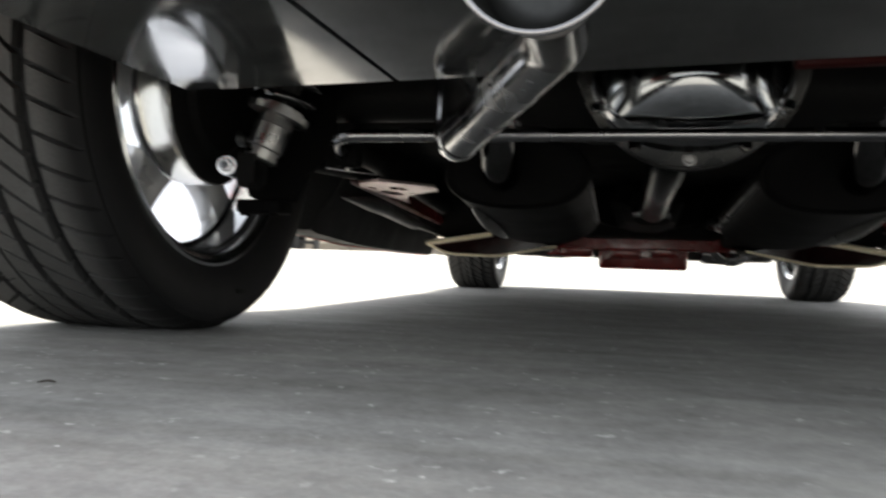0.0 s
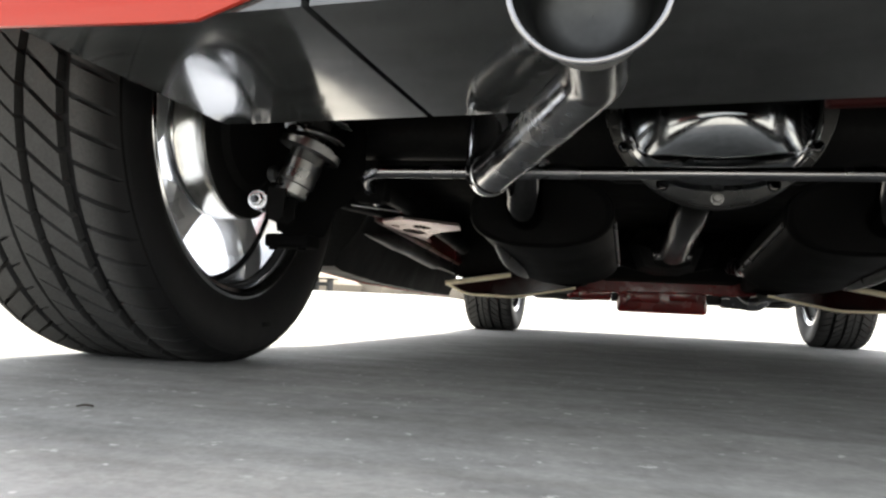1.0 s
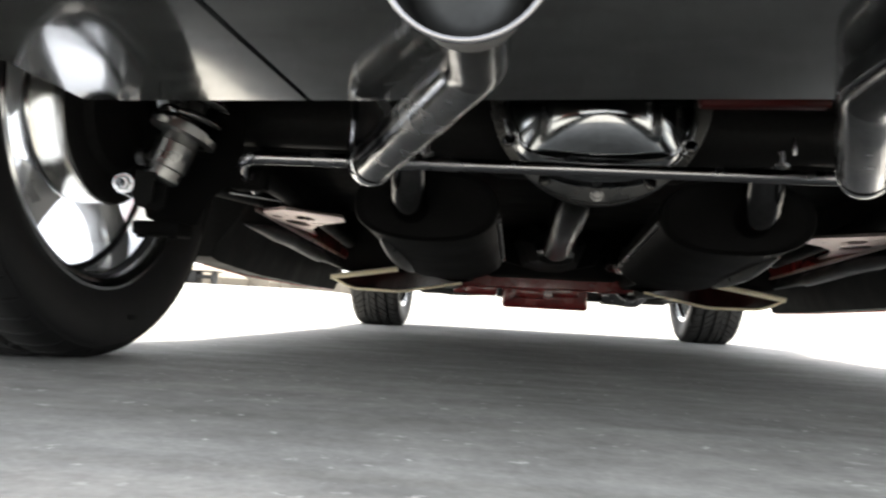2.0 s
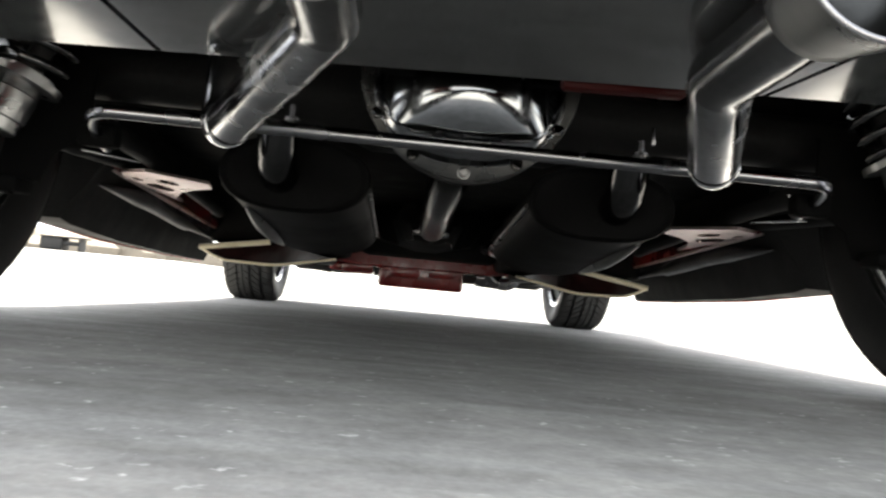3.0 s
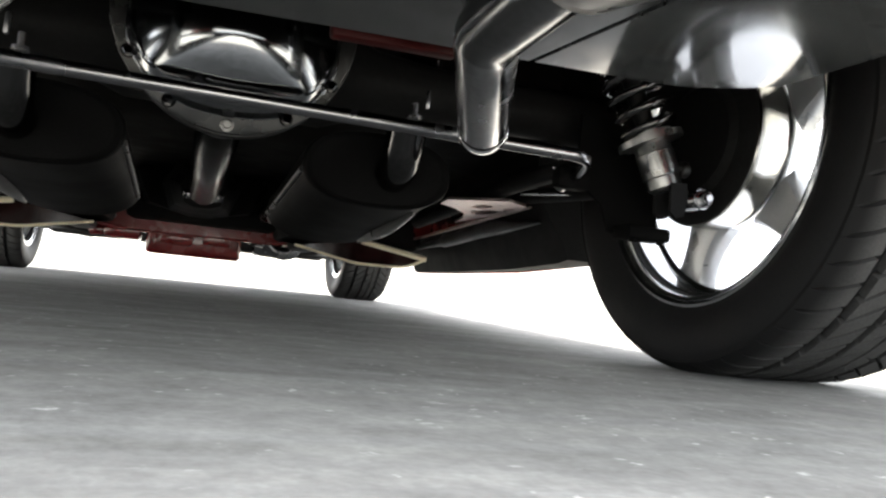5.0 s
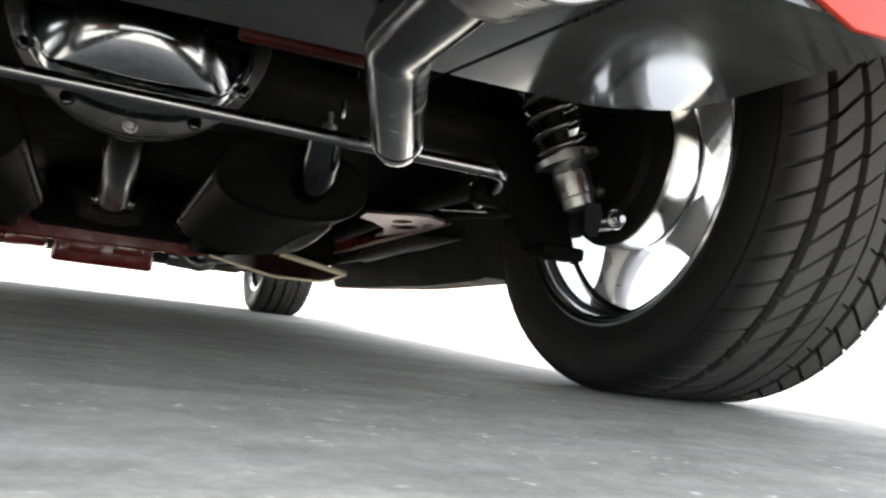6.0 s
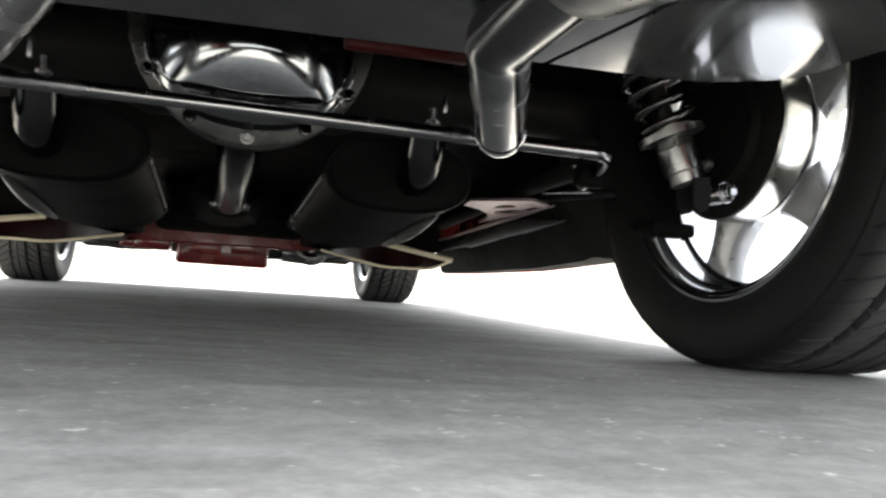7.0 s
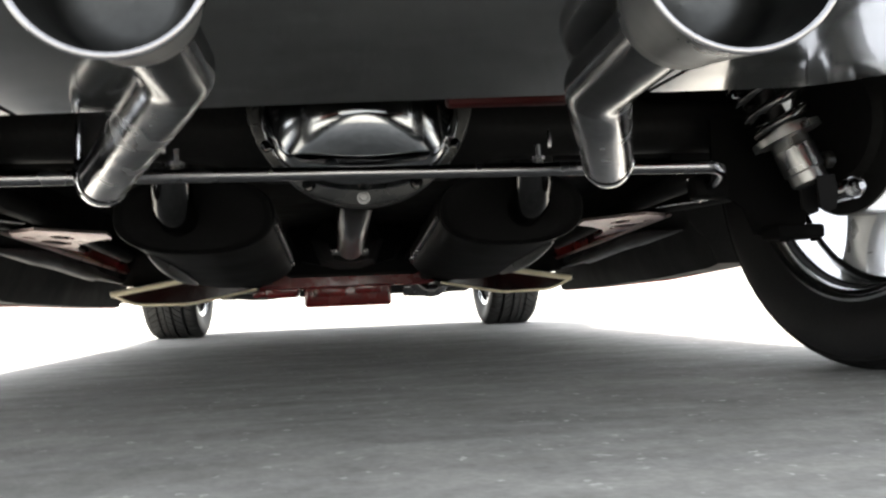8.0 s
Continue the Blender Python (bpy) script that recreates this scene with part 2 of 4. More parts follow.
def sweep(bm, path, radius, sides=24, caps=True, flat=1.0):
    """A tube along a path; radius is one number or one for each point."""
    path = [Vector(p) for p in path]
    radii = radius if isinstance(radius, (list, tuple)) else [radius] * len(path)
    up = Vector((0, 0, 1)) if abs((path[1] - path[0]).normalized().z) < 0.9 else Vector((0, 1, 0))
    rings = []
    for i, p in enumerate(path):
        way = (path[min(i + 1, len(path) - 1)] - path[max(i - 1, 0)]).normalized()
        side = way.cross(up).normalized()
        up = side.cross(way).normalized()
        ring = []
        for k in range(sides):
            a = 2 * math.pi * k / sides
            ring.append(bm.verts.new(p + radii[i] * (side * math.cos(a) + up * math.sin(a) * flat)))
        rings.append(ring)
    for a, b in zip(rings, rings[1:]):
        ring_faces(bm, a, b)
    if caps:
        bm.faces.new(rings[0])
        bm.faces.new(rings[-1])
    return bm


def lathe(bm, profile, sides=64, axis="x", centre=(0, 0, 0), closed=False):
    """A profile of (along, radius) turned about an axis through centre."""
    c = Vector(centre)
    along = {"x": Vector((1, 0, 0)), "y": Vector((0, 1, 0)), "z": Vector((0, 0, 1))}[axis]
    u = Vector((0, 1, 0)) if axis != "y" else Vector((1, 0, 0))
    v = along.cross(u)
    rings = []
    for s, r in profile:
        rings.append([bm.verts.new(c + along * s + r * (u * math.cos(2 * math.pi * k / sides) + v * math.sin(2 * math.pi * k / sides))) for k in range(sides)])
    for a, b in zip(rings, rings[1:]):
        ring_faces(bm, a, b)
    if closed:
        ring_faces(bm, rings[-1], rings[0])
    else:
        for ring, (s, r) in ((rings[0], profile[0]), (rings[-1], profile[-1])):
            if r > 1e-4:
                bm.faces.new(ring)
    return bm


def block(bm, size, m, bevel=0.004, segments=2):
    """A box with rounded edges."""
    made = bmesh.ops.create_cube(bm, size=1.0)["verts"]
    bmesh.ops.scale(bm, vec=size, verts=made)
    bmesh.ops.transform(bm, matrix=m, verts=made)
    if bevel:
        edges = list({e for v in made for e in v.link_edges})
        bmesh.ops.bevel(bm, geom=edges, offset=bevel, segments=segments, affect="EDGES", profile=0.5)
    return bm


def loft(bm, sections, caps=True):
    rings = [[bm.verts.new(p) for p in section] for section in sections]
    for a, b in zip(rings, rings[1:]):
        ring_faces(bm, a, b)
    if caps:
        bm.faces.new(rings[0])
        bm.faces.new(rings[-1])
    return bm


def slab(bm, outline, thick, rim=0.0):
    """A plate: an outline of points in one plane, given thickness along its normal."""
    face = bm.faces.new([bm.verts.new(p) for p in outline])
    face.normal_update()
    n = face.normal.copy()
    made = bmesh.ops.extrude_face_region(bm, geom=[face])
    verts = [g for g in made["geom"] if isinstance(g, bmesh.types.BMVert)]
    bmesh.ops.translate(bm, vec=n * thick, verts=verts)
    if rim:
        edges = [e for e in bm.edges if len(e.link_faces) == 2 and e.calc_face_angle(0) > 0.6]
        bmesh.ops.bevel(bm, geom=edges, offset=rim, segments=2, affect="EDGES", profile=0.5)
    return bm


def hexagon_bolt(bm, centre, way, radius=0.009, height=0.007):
    way = Vector(way).normalized()
    c = Vector(centre)
    sweep(bm, [c, c + way * height * 0.35], radius * 1.35, 16)
    sweep(bm, [c + way * height * 0.35, c + way * height * 0.85, c + way * height], [radius, radius, radius * 0.8], 6)
    return bm


# ---- ground and distance ----
bm = bmesh.new()
steps = [-400, -120, -40, -12, -4, -2, -1, 0, 1, 2, 4, 12, 40, 120, 400]
grid = [[bm.verts.new((x, y, 0)) for x in steps] for y in steps]
for r0, r1 in zip(grid, grid[1:]):
    for k in range(len(steps) - 1):
        bm.faces.new((r0[k], r0[k + 1], r1[k + 1], r1[k]))
ground = part("ground", bm, CONCRETE)
tagged(ground, "pale grey trowelled concrete paving with faint streaks and flecks", "ground", kind="structure")

bm = bmesh.new()
rows = []
for x in (-24, -20, -16, -12, -8, -5.5, -3):
    lift = 1.0 if x < -5 else 0.0
    rows.append([bm.verts.new((x, y, z * lift - 0.01)) for y, z in ((13, 0), (15, 0.10), (17, 0.28), (18.4, 0.34), (34, 0.36), (38, 0.0))])
for p, q in zip(rows, rows[1:]):
    for k in range(5):
        bm.faces.new((p[k], p[k + 1], q[k + 1], q[k]))
# wide arc added so that sunlit ground covers the greyer horizon
rows = []
for k in range(25):
    a = radians(4 + 4 * k)
    rows.append([bm.verts.new((r * math.cos(a), r * math.sin(a), z * min(1.0, (25 - k) / 4))) for r, z in ((12, -0.01), (15, 0.16), (18, 0.42), (24, 0.95), (34, 1.6), (60, 1.9), (90, 0.0))])
for p, q in zip(rows, rows[1:]):
    for k in range(6):
        bm.faces.new((p[k], p[k + 1], q[k + 1], q[k]))
bank = part("bank", bm, CONCRETE)
tagged(bank, "low pale sunlit bank at the paving edge, its arc added to whiten the horizon", "bank", kind="structure")

bm = bmesh.new()
rng = random.Random(4)
for k in range(420):
    a = radians(102 + 40 * rng.random())
    d = 24 + 3 * rng.random()
    x, y = d * math.cos(a), d * math.sin(a)
    h = 0.3 + 0.4 * rng.random()
    w = 0.5 + 0.6 * rng.random()
    rows = []
    for z, r in ((0, 1.0), (0.45, 1.05), (0.8, 0.75), (1.0, 0.2)):
        rows.append([bm.verts.new((x + w * r * math.cos(t * 1.0472) * (0.8 + 0.4 * rng.random()), y + 0.5 * w * r * math.sin(t * 1.0472), h * z)) for t in range(6)])
    for p, q in zip(rows, rows[1:]):
        ring_faces(bm, p, q)
    bm.faces.new(rows[-1])
for k in range(7):
    x, y = 7.9 + 0.7 * rng.random(), 19.8 + 0.4 * rng.random()
    w, h = 0.05 + 0.07 * rng.random(), 0.04 + 0.06 * rng.random()
    low = [bm.verts.new((x + w * math.cos(t * 1.0472), y + w * math.sin(t * 1.0472), 0.38)) for t in range(6)]
    top = [bm.verts.new((x + 0.5 * w * math.cos(t * 1.0472), y + 0.5 * w * math.sin(t * 1.0472), 0.44 + h)) for t in range(6)]
    ring_faces(bm, low, top)
    bm.faces.new(top)
verge = part("dry_verge", bm, HEDGE)
verge.matrix_basis = pose(0, 0, 0.32)
tagged(verge, "low dry brown scrub along the far edge of the paving", "scrub", kind="stuff")

bm = bmesh.new()
block(bm, (0.56, 0.5, 0.30), pose(0, 0, 0.20), 0.03, 3)
block(bm, (1.12, 0.55, 0.035), pose(0.28, 0, 0.372), 0.01)
block(bm, (0.40, 0.4, 0.10), pose(0.48, 0, 0.22), 0.02)
block(bm, (0.05, 0.4, 0.35), pose(0.70, 0, 0.18), 0.01)
block(bm, (0.50, 0.44, 0.06), pose(0, 0, 0.03), 0.01)
bin_box = part("utility_box", bm, material("weathered_dark_plastic", (0.012, 0.0118, 0.0115), 0.7, vary=0.3, scale=3, fine=40))
bin_box.matrix_basis = pose(-9.16, 20.0, 0.33)
tagged(bin_box, "dark low utility box with a shelf far off beside dry scrub", "utility box")

# ---- the car ----
car = tagged(new("car"), "low red car with black chassis and chrome exhaust on concrete", "car")

AXLE_Y, AXLE_Z = 0.333, 0.339
FRONT_Y, FRONT_R = 2.80, 0.31


def tyre_profile(width, radius, rim):
    """Half-open section of a tyre from the inner bead round the tread to the outer bead."""
    w = width / 2
    h = radius - rim
    half = [(0.80, rim - 0.012), (0.865, rim + 0.002), (0.90, rim + 0.008), (0.955, rim + h * 0.22), (0.995, rim + h * 0.45), (1.005, rim + h * 0.60), (0.998, radius - 0.030),
            (0.985, radius - 0.021), (0.955, radius - 0.0165), (0.90, radius - 0.0145), (0.70, radius - 0.0135), (0.4, radius - 0.013)]
    return [(-w * u, r) for u, r in half] + [(0, radius - 0.013)] + [(w * u, r) for u, r in half[::-1]]


def tread_blocks(width, radius, pitches, mirrored):
    """Directional tread: slanted blocks in six ribs between the grooves that run round the tyre."""
    bm = bmesh.new()
    w = width / 2
    # from, to, lean of the cuts in pitches, shift in pitches, half width of a cut, where a cut begins and ends across the rib
    ribs = [(-1.0, -0.595, -0.64, 0.00, 0.090, 0.14, 1.1),
            (-0.465, -0.150, -0.98, -0.98, 0.100, -0.1, 1.1),
            (-0.050, 0.168, -0.66, -2.02, 0.060, -0.1, 0.80),
            (0.207, 0.375, 0.25, -2.30, 0.055, 0.45, 1.1),
            (0.455, 0.775, 0.88, -2.10, 0.085, -0.1, 1.1),
            (0.800, 1.0, 0.35, -1.20, 0.060, -0.1, 1.1)]
    sign = -1 if mirrored else 1

    def crown(u):
        return radius - 0.0005 - 0.0030 * u * u - (0.0125 * ((abs(u) - 0.70) / 0.30) ** 2.6 if abs(u) > 0.70 else 0)

    def at(u, a, r):
        return (sign * u * w, r * math.sin(a), -r * math.cos(a))

    step = 2 * math.pi / pitches
    for u0, u1, lean, shift, half, begins, ends in ribs:
        cuts = 8 if abs(u0) == 1.0 or u1 == 1.0 else 5
        for k in range(pitches):
            rows = []
            for i in range(cuts):
                f = i / (cuts - 1)
                gap = half if begins < f < ends else 0.0005
                a0 = (k + shift + lean * f) * step
                rows += [(u0 + (u1 - u0) * f, a0 + gap * step), (u0 + (u1 - u0) * f, a0 + (1 - gap) * step)]
            top = [bm.verts.new(at(u, a, crown(u))) for u, a in rows]
            low = [bm.verts.new(at(u, a, crown(u) - 0.0125)) for u, a in rows]
            for i in range(cuts - 1):
                a, b, c, d = 2 * i, 2 * i + 1, 2 * i + 3, 2 * i + 2
                bm.faces.new((top[a], top[b], top[c], top[d]))
                bm.faces.new((low[a], low[d], top[d], top[a]))
                bm.faces.new((low[b], top[b], top[c], low[c]))
            bm.faces.new((low[0], top[0], top[1], low[1]))
            bm.faces.new((low[-2], low[-1], top[-1], top[-2]))
    return bm


def spoke_mesh(turn, r_in, r_out, x0, swirl, out):
    """One thick spoke with a rounded back: broad at the hub, waisted, flared where it meets the rim."""
    bm = bmesh.new()
    sections = []
    n = 9
    for i in range(n):
        s = i / (n - 1)
        r = r_in + (r_out - r_in) * s
        a = turn + swirl * s
        half = 0.027 + 0.030 * (1 - s) ** 2.4 + 0.010 * s ** 4
        deep = 0.020 + 0.004 * (1 - s)
        c = Vector((x0 + out * 0.003 * s, r * math.sin(a), r * math.cos(a)))
        t = Vector((0, math.cos(a), -math.sin(a)))
        section = []
        for u, d in ((-1, 0.4), (-0.98, -0.45), (-0.80, -0.86), (-0.45, -1.0), (0, -1.03), (0.45, -1.0), (0.80, -0.86), (0.98, -0.45), (1, 0.4), (0.75, 0.8), (0, 0.9), (-0.75, 0.8)):
            section.append(c + t * half * u + Vector((out * deep * d, 0, 0)))
        sections.append(section)
    return loft(bm, sections)


def wheel(side, y, radius, width, rim, centre_x, swirl, drum_r, pitches, turn):
    """A road wheel: rim with its barrel, tyre, tread, spokes, hub and the brake drum inside it."""
    out = side
    bm = bmesh.new()
    w = width / 2
    section = [(-w * 0.865, rim + 0.006), (-w * 0.89, rim + 0.004), (-w * 0.90, rim), (-w * 0.885, rim - 0.004), (-w * 0.86, rim - 0.006), (-w * 0.84, rim - 0.012), (-w * 0.80, rim - 0.014), (-w * 0.70, rim - 0.0145),
               (-w * 0.68, rim - 0.019), (-w * 0.42, rim - 0.020), (-w * 0.38, rim - 0.028), (w * 0.35, rim - 0.030), (w * 0.60, rim - 0.022), (w * 0.80, rim - 0.016), (w * 0.87, rim - 0.004), (w * 0.90, rim + 0.003), (w * 0.88, rim + 0.006),
               (w * 0.80, rim - 0.006), (w * 0.3, rim - 0.020), (-w * 0.55, rim - 0.012), (-w * 0.82, rim - 0.004)]
    lathe(bm, [(out * s, r) for s, r in section], 96, closed=True)
    body = part("wheel", bm, POLISHED, car, "polished aluminium wheel with broad curved spokes")
    body.matrix_basis = pose(centre_x * side, y, radius - 0.004)
    bm = bmesh.new()
    lathe(bm, [(out * s, r) for s, r in tyre_profile(width, radius, rim)] + [(out * w * 0.78, rim - 0.016), (-out * w * 0.78, rim - 0.016)], 96, closed=True)
    for v in bm.verts:
        v.co.z = max(v.co.z, -radius + 0.005)
    part("tyre", bm, RUBBER, body, "black rubber tyre with plain sidewall", smooth=40)
    bm = tread_blocks(width * 0.985, radius, pitches, side < 0)
    for v in bm.verts:
        v.co.z = max(v.co.z, -radius + 0.0042)
    part("tread", bm, TREAD, body, "dusty grey slanted tread blocks, shoulder shade painted darker", smooth=25)
    x0 = -out * w * 0.235
    d = drum_r
    for k in range(5):
        part("spoke", spoke_mesh(2 * math.pi * k / 5 + turn, d * 0.80, rim - 0.026, x0, swirl, out), SPOKE, body)
    bm = bmesh.new()
    lathe(bm, [(x0 - out * 0.030, 0.0), (x0 - out * 0.030, d * 0.94), (x0 - out * 0.026, d * 0.965), (x0 - out * 0.004, d * 0.97), (x0 + out * 0.008, d * 0.95), (x0 + out * 0.020, d * 0.80), (x0 + out * 0.024, 0.0)], 72)
    part("hub", bm, POLISHED, body, "bright polished wheel centre", smooth=50)
    bm = bmesh.new()
    near, far = -out * w * 0.845, -out * w * 0.50
    lathe(bm, [(near, d * 0.955), (near - out * 0.0015, d * 0.985), (near, d), (near + out * 0.004, d * 1.004), (far - out * 0.004, d), (far, d * 0.985), (far, 0.0)], 96)
    drum = part("brake_drum", bm, SATIN, body, "machined bright brake drum", smooth=40)
    bm = bmesh.new()
    lathe(bm, [(near - out * 0.012, 0.0), (near - out * 0.012, d * 0.60), (near - out * 0.004, d * 0.68), (near - out * 0.003, d * 0.95), (near - out * 0.001, d * 0.972), (near + out * 0.002, d * 0.972), (near + out * 0.002, 0.0)], 72)
    part("backing_plate", bm, DARK, drum, "black brake backing plate")
    return body


for side in (-1, 1):
    rear = wheel(side, AXLE_Y, 0.343, 0.263, 0.243, 0.781, 0.06, 0.128, 58, radians(224 if side > 0 else 204))
    if side < 0:
        bm = bmesh.new()
        block(bm, (0.0024, 0.024, 0.0075), pose(0.1315, 0.058, -0.284), 0.001)
        part("sidewall_mark", bm, TREAD, rear, "small pale moulded mark on the sidewall")
    wheel(side, FRONT_Y, FRONT_R, 0.205, 0.215, 0.706, 0.06, 0.112, 58, radians(240))

# rear axle and differential
bm = bmesh.new()
lathe(bm, [(-0.64, 0.0), (-0.64, 0.040), (-0.30, 0.040), (-0.20, 0.048), (-0.13, 0.075), (0.13, 0.075), (0.20, 0.048), (0.30, 0.040), (0.64, 0.040), (0.64, 0.0)], 32, "x", (0, 0.47, 0.368))
axle = part("rear_axle", bm, AXLE_PAINT, car, "black axle tube with cast centre")
bm = bmesh.new()
DIFF = (0.0, 0.345, 0.372)
lathe(bm, [(0.12, 0.0), (0.12, 0.10), (0.05, 0.125), (0.0, 0.135), (-0.006, 0.133), (-0.006, 0.0)], 56, "y", DIFF)
part("differential_housing", bm, BLACK, axle)
bm = bmesh.new()
RING = (0.0, 0.345, 0.387)
lathe(bm, [(0.010, 0.0), (0.010, 0.142), (-0.002, 0.1455), (-0.008, 0.1465), (-0.012, 0.1455), (-0.0135, 0.142), (-0.0205, 0.1165), (-0.008, 0.114), (-0.008, 0.0)], 72, "y", RING)
part("differential_cover_flange", bm, FLANGE, axle, "grey metal cover flange")
bm = bmesh.new()
rows = []
for step in range(15):
    rho = math.cos(0.5 * math.pi * step / 14.6) ** 0.8 if step else 1.0
    ring = []
    for k in range(96):
        a = 2 * math.pi * k / 96
        power = 2.9 if math.sin(a) > 0 else 2.3
        squash = 1 / (abs(math.cos(a)) ** power + abs(math.sin(a)) ** power) ** (1 / power)
        u, v = rho * squash * math.cos(a), rho * squash * math.sin(a)
        x, z = 0.127 * u, (0.118 if v > 0 else 0.113) * v
        apex = -0.14
        high = 1 - (abs(v - apex) / (0.98 if v < apex else 1.25)) ** 2
        bulge = 0.078 * max(0.0, 1 - abs(u) ** 1.9) * max(0.0, high) ** 0.9
        edge = min(1.0, (1 - rho) / 0.07)
        edge = edge * edge * (3 - 2 * edge)
        ring.append(bm.verts.new((DIFF[0] + x, DIFF[1] - 0.0165 - 0.003 * edge - bulge * edge, DIFF[2] + z)))
    rows.append(ring)
for a, b in zip(rows, rows[1:]):
    ring_faces(bm, a, b)
bm.faces.new(rows[-1])
part("differential_cover", bm, COVER, axle, "chromed pressed differential cover", smooth=70)
for k in range(12):
    a = 2 * math.pi * k / 12 - math.pi / 2
    bm = hexagon_bolt(bmesh.new(), (0.1365 * math.cos(a), RING[1] - 0.0140, RING[2] + 0.1365 * math.sin(a)), (0, -1, 0), 0.0062, 0.009)
    part("bolt", bm, TUBE, axle, "dull dark steel bolt")
bm = bmesh.new()
sweep(bm, [(0, 0.47, 0.345), (0, 0.56, 0.325), (0, 0.62, 0.318)], [0.07, 0.05, 0.04], 28)
part("pinion_housing", bm, BLACK, axle)

# driveshaft and gearbox
bm = bmesh.new()
sweep(bm, [(0, 0.62, 0.312), (0, 0.66, 0.310), (0, 0.70, 0.308), (0, 1.42, 0.270), (0, 1.46, 0.268)], [0.028, 0.034, 0.038, 0.038, 0.030], 32)
shaft = part("driveshaft", bm, SHAFT, car, "dull dark steel driveshaft tube")
bm = bmesh.new()
for x in (-0.036, 0.036):
    block(bm, (0.018, 0.05, 0.026), pose(x, 1.48, 0.262), 0.004)
sweep(bm, [(-0.05, 1.49, 0.262), (0.05, 1.49, 0.262)], 0.013, 16)
part("universal_joint", bm, STEEL, shaft)
bm = bmesh.new()
loft(bm, [[(x * w, y, zc + z * h) for x, z in ((-1, 0.2), (-0.7, 1), (0.7, 1), (1, 0.2), (0.75, -0.8), (0.3, -1), (-0.3, -1), (-0.75, -0.8))]
          for y, w, h, zc in ((1.50, 0.06, 0.045, 0.275), (1.60, 0.09, 0.06, 0.29), (1.95, 0.12, 0.08, 0.31), (2.00, 0.20, 0.10, 0.345), (2.08, 0.22, 0.10, 0.345))])
part("gearbox", bm, DARK, car, "black gearbox casing")

# engine and its oil pan
bm = bmesh.new()
block(bm, (0.50, 0.75, 0.34), pose(0.02, 2.48, 0.385), 0.03)
engine = part("engine_block", bm, DARK, car, "dark engine block")
bm = bmesh.new()
block(bm, (0.320, 0.30, 0.125), pose(0.0, 2.38, 0.169), 0.014, 3)
block(bm, (0.11, 0.02, 0.05), pose(-0.06, 2.226, 0.168), 0.008)
block(bm, (0.10, 0.02, 0.05), pose(0.075, 2.226, 0.176), 0.008)
pan = part("oil_pan", bm, FRAME_RED, engine, "dark red painted oil pan")
bm = bmesh.new()
block(bm, (0.012, 0.014, 0.07), pose(-0.128, 2.224, 0.158), 0.004)
block(bm, (0.010, 0.014, 0.05), pose(0.148, 2.224, 0.168), 0.004)
block(bm, (0.35, 0.32, 0.010), pose(0.0, 2.38, 0.2365), 0.004)
part("pan_rail", bm, FRAME_RED, engine)
for x, y in ((-0.08, 2.223), (0.02, 2.223), (0.11, 2.223), (0.16, 2.223)):
    part("bolt", hexagon_bolt(bmesh.new(), (x, y, 0.196), (0, -1, 0), 0.006, 0.008), SHAFT, engine)
bm = bmesh.new()
sweep(bm, fillet([(0.24, 2.20, 0.20), (0.27, 2.20, 0.155), (0.33, 2.20, 0.150), (0.36, 2.2, 0.20)], 0.03), 0.024, 16)
sweep(bm, [(0.205, 2.24, 0.17), (0.30, 2.24, 0.165)], 0.034, 20)
part("starter_motor", bm, STEEL, engine)

bm = bmesh.new()
loft(bm, [[(x, 2.17 + dy, z + dz) for dy, dz in ((0, 0.048), (0.006, 0.056), (0.054, 0.056), (0.06, 0.048), (0.06, -0.016), (0.054, -0.022), (0.006, -0.022), (0, -0.016))] for x, z in ((-0.50, 0.214), (-0.32, 0.206), (-0.24, 0.195), (-0.10, 0.197), (0.12, 0.200), (0.26, 0.198), (0.34, 0.208), (0.50, 0.214))])
crossbeam = part("gearbox_crossmember", bm, FRAME_RED, car, "dark red painted gearbox crossmember")
for x in (-0.27, 0.28):
    part("bolt", hexagon_bolt(bmesh.new(), (x, 2.168, 0.217), (0, -1, 0), 0.009, 0.012), STEEL, crossbeam)
bm = bmesh.new()
block(bm, (0.12, 0.16, 0.062), pose(-0.238, 2.30, 0.176), 0.012)
block(bm, (0.05, 0.10, 0.040), pose(-0.318, 2.27, 0.168), 0.010)
part("engine_mount", bm, FRAME_RED, engine, "dark red painted engine mount")

# sway bar
bm = bmesh.new()
sweep(bm, fillet([(-0.482, 0.40, 0.250), (-0.473, 0.318, 0.2655), (-0.452, 0.268, 0.2725), (0.452, 0.268, 0.2725), (0.473, 0.318, 0.2655), (0.482, 0.40, 0.250)], 0.03), 0.0085, 20)
bar = part("sway_bar", bm, STEEL, car, "slim bright steel sway bar")
for side in (-1, 1):
    bm = bmesh.new()
    block(bm, (0.05, 0.03, 0.032), pose(side * 0.478, 0.36, 0.258), 0.006)
    clamp = part("bar_clamp", bm, PITCH, bar)
    bm = bmesh.new()
    sweep(bm, fillet([(side * 0.466, 0.392, 0.276), (side * 0.470, 0.390, 0.262), (side * 0.494, 0.388, 0.261), (side * 0.500, 0.390, 0.276)], 0.008, 4), 0.0030, 10)
    part("hook", bm, STEEL, clamp, "small bright steel hook")

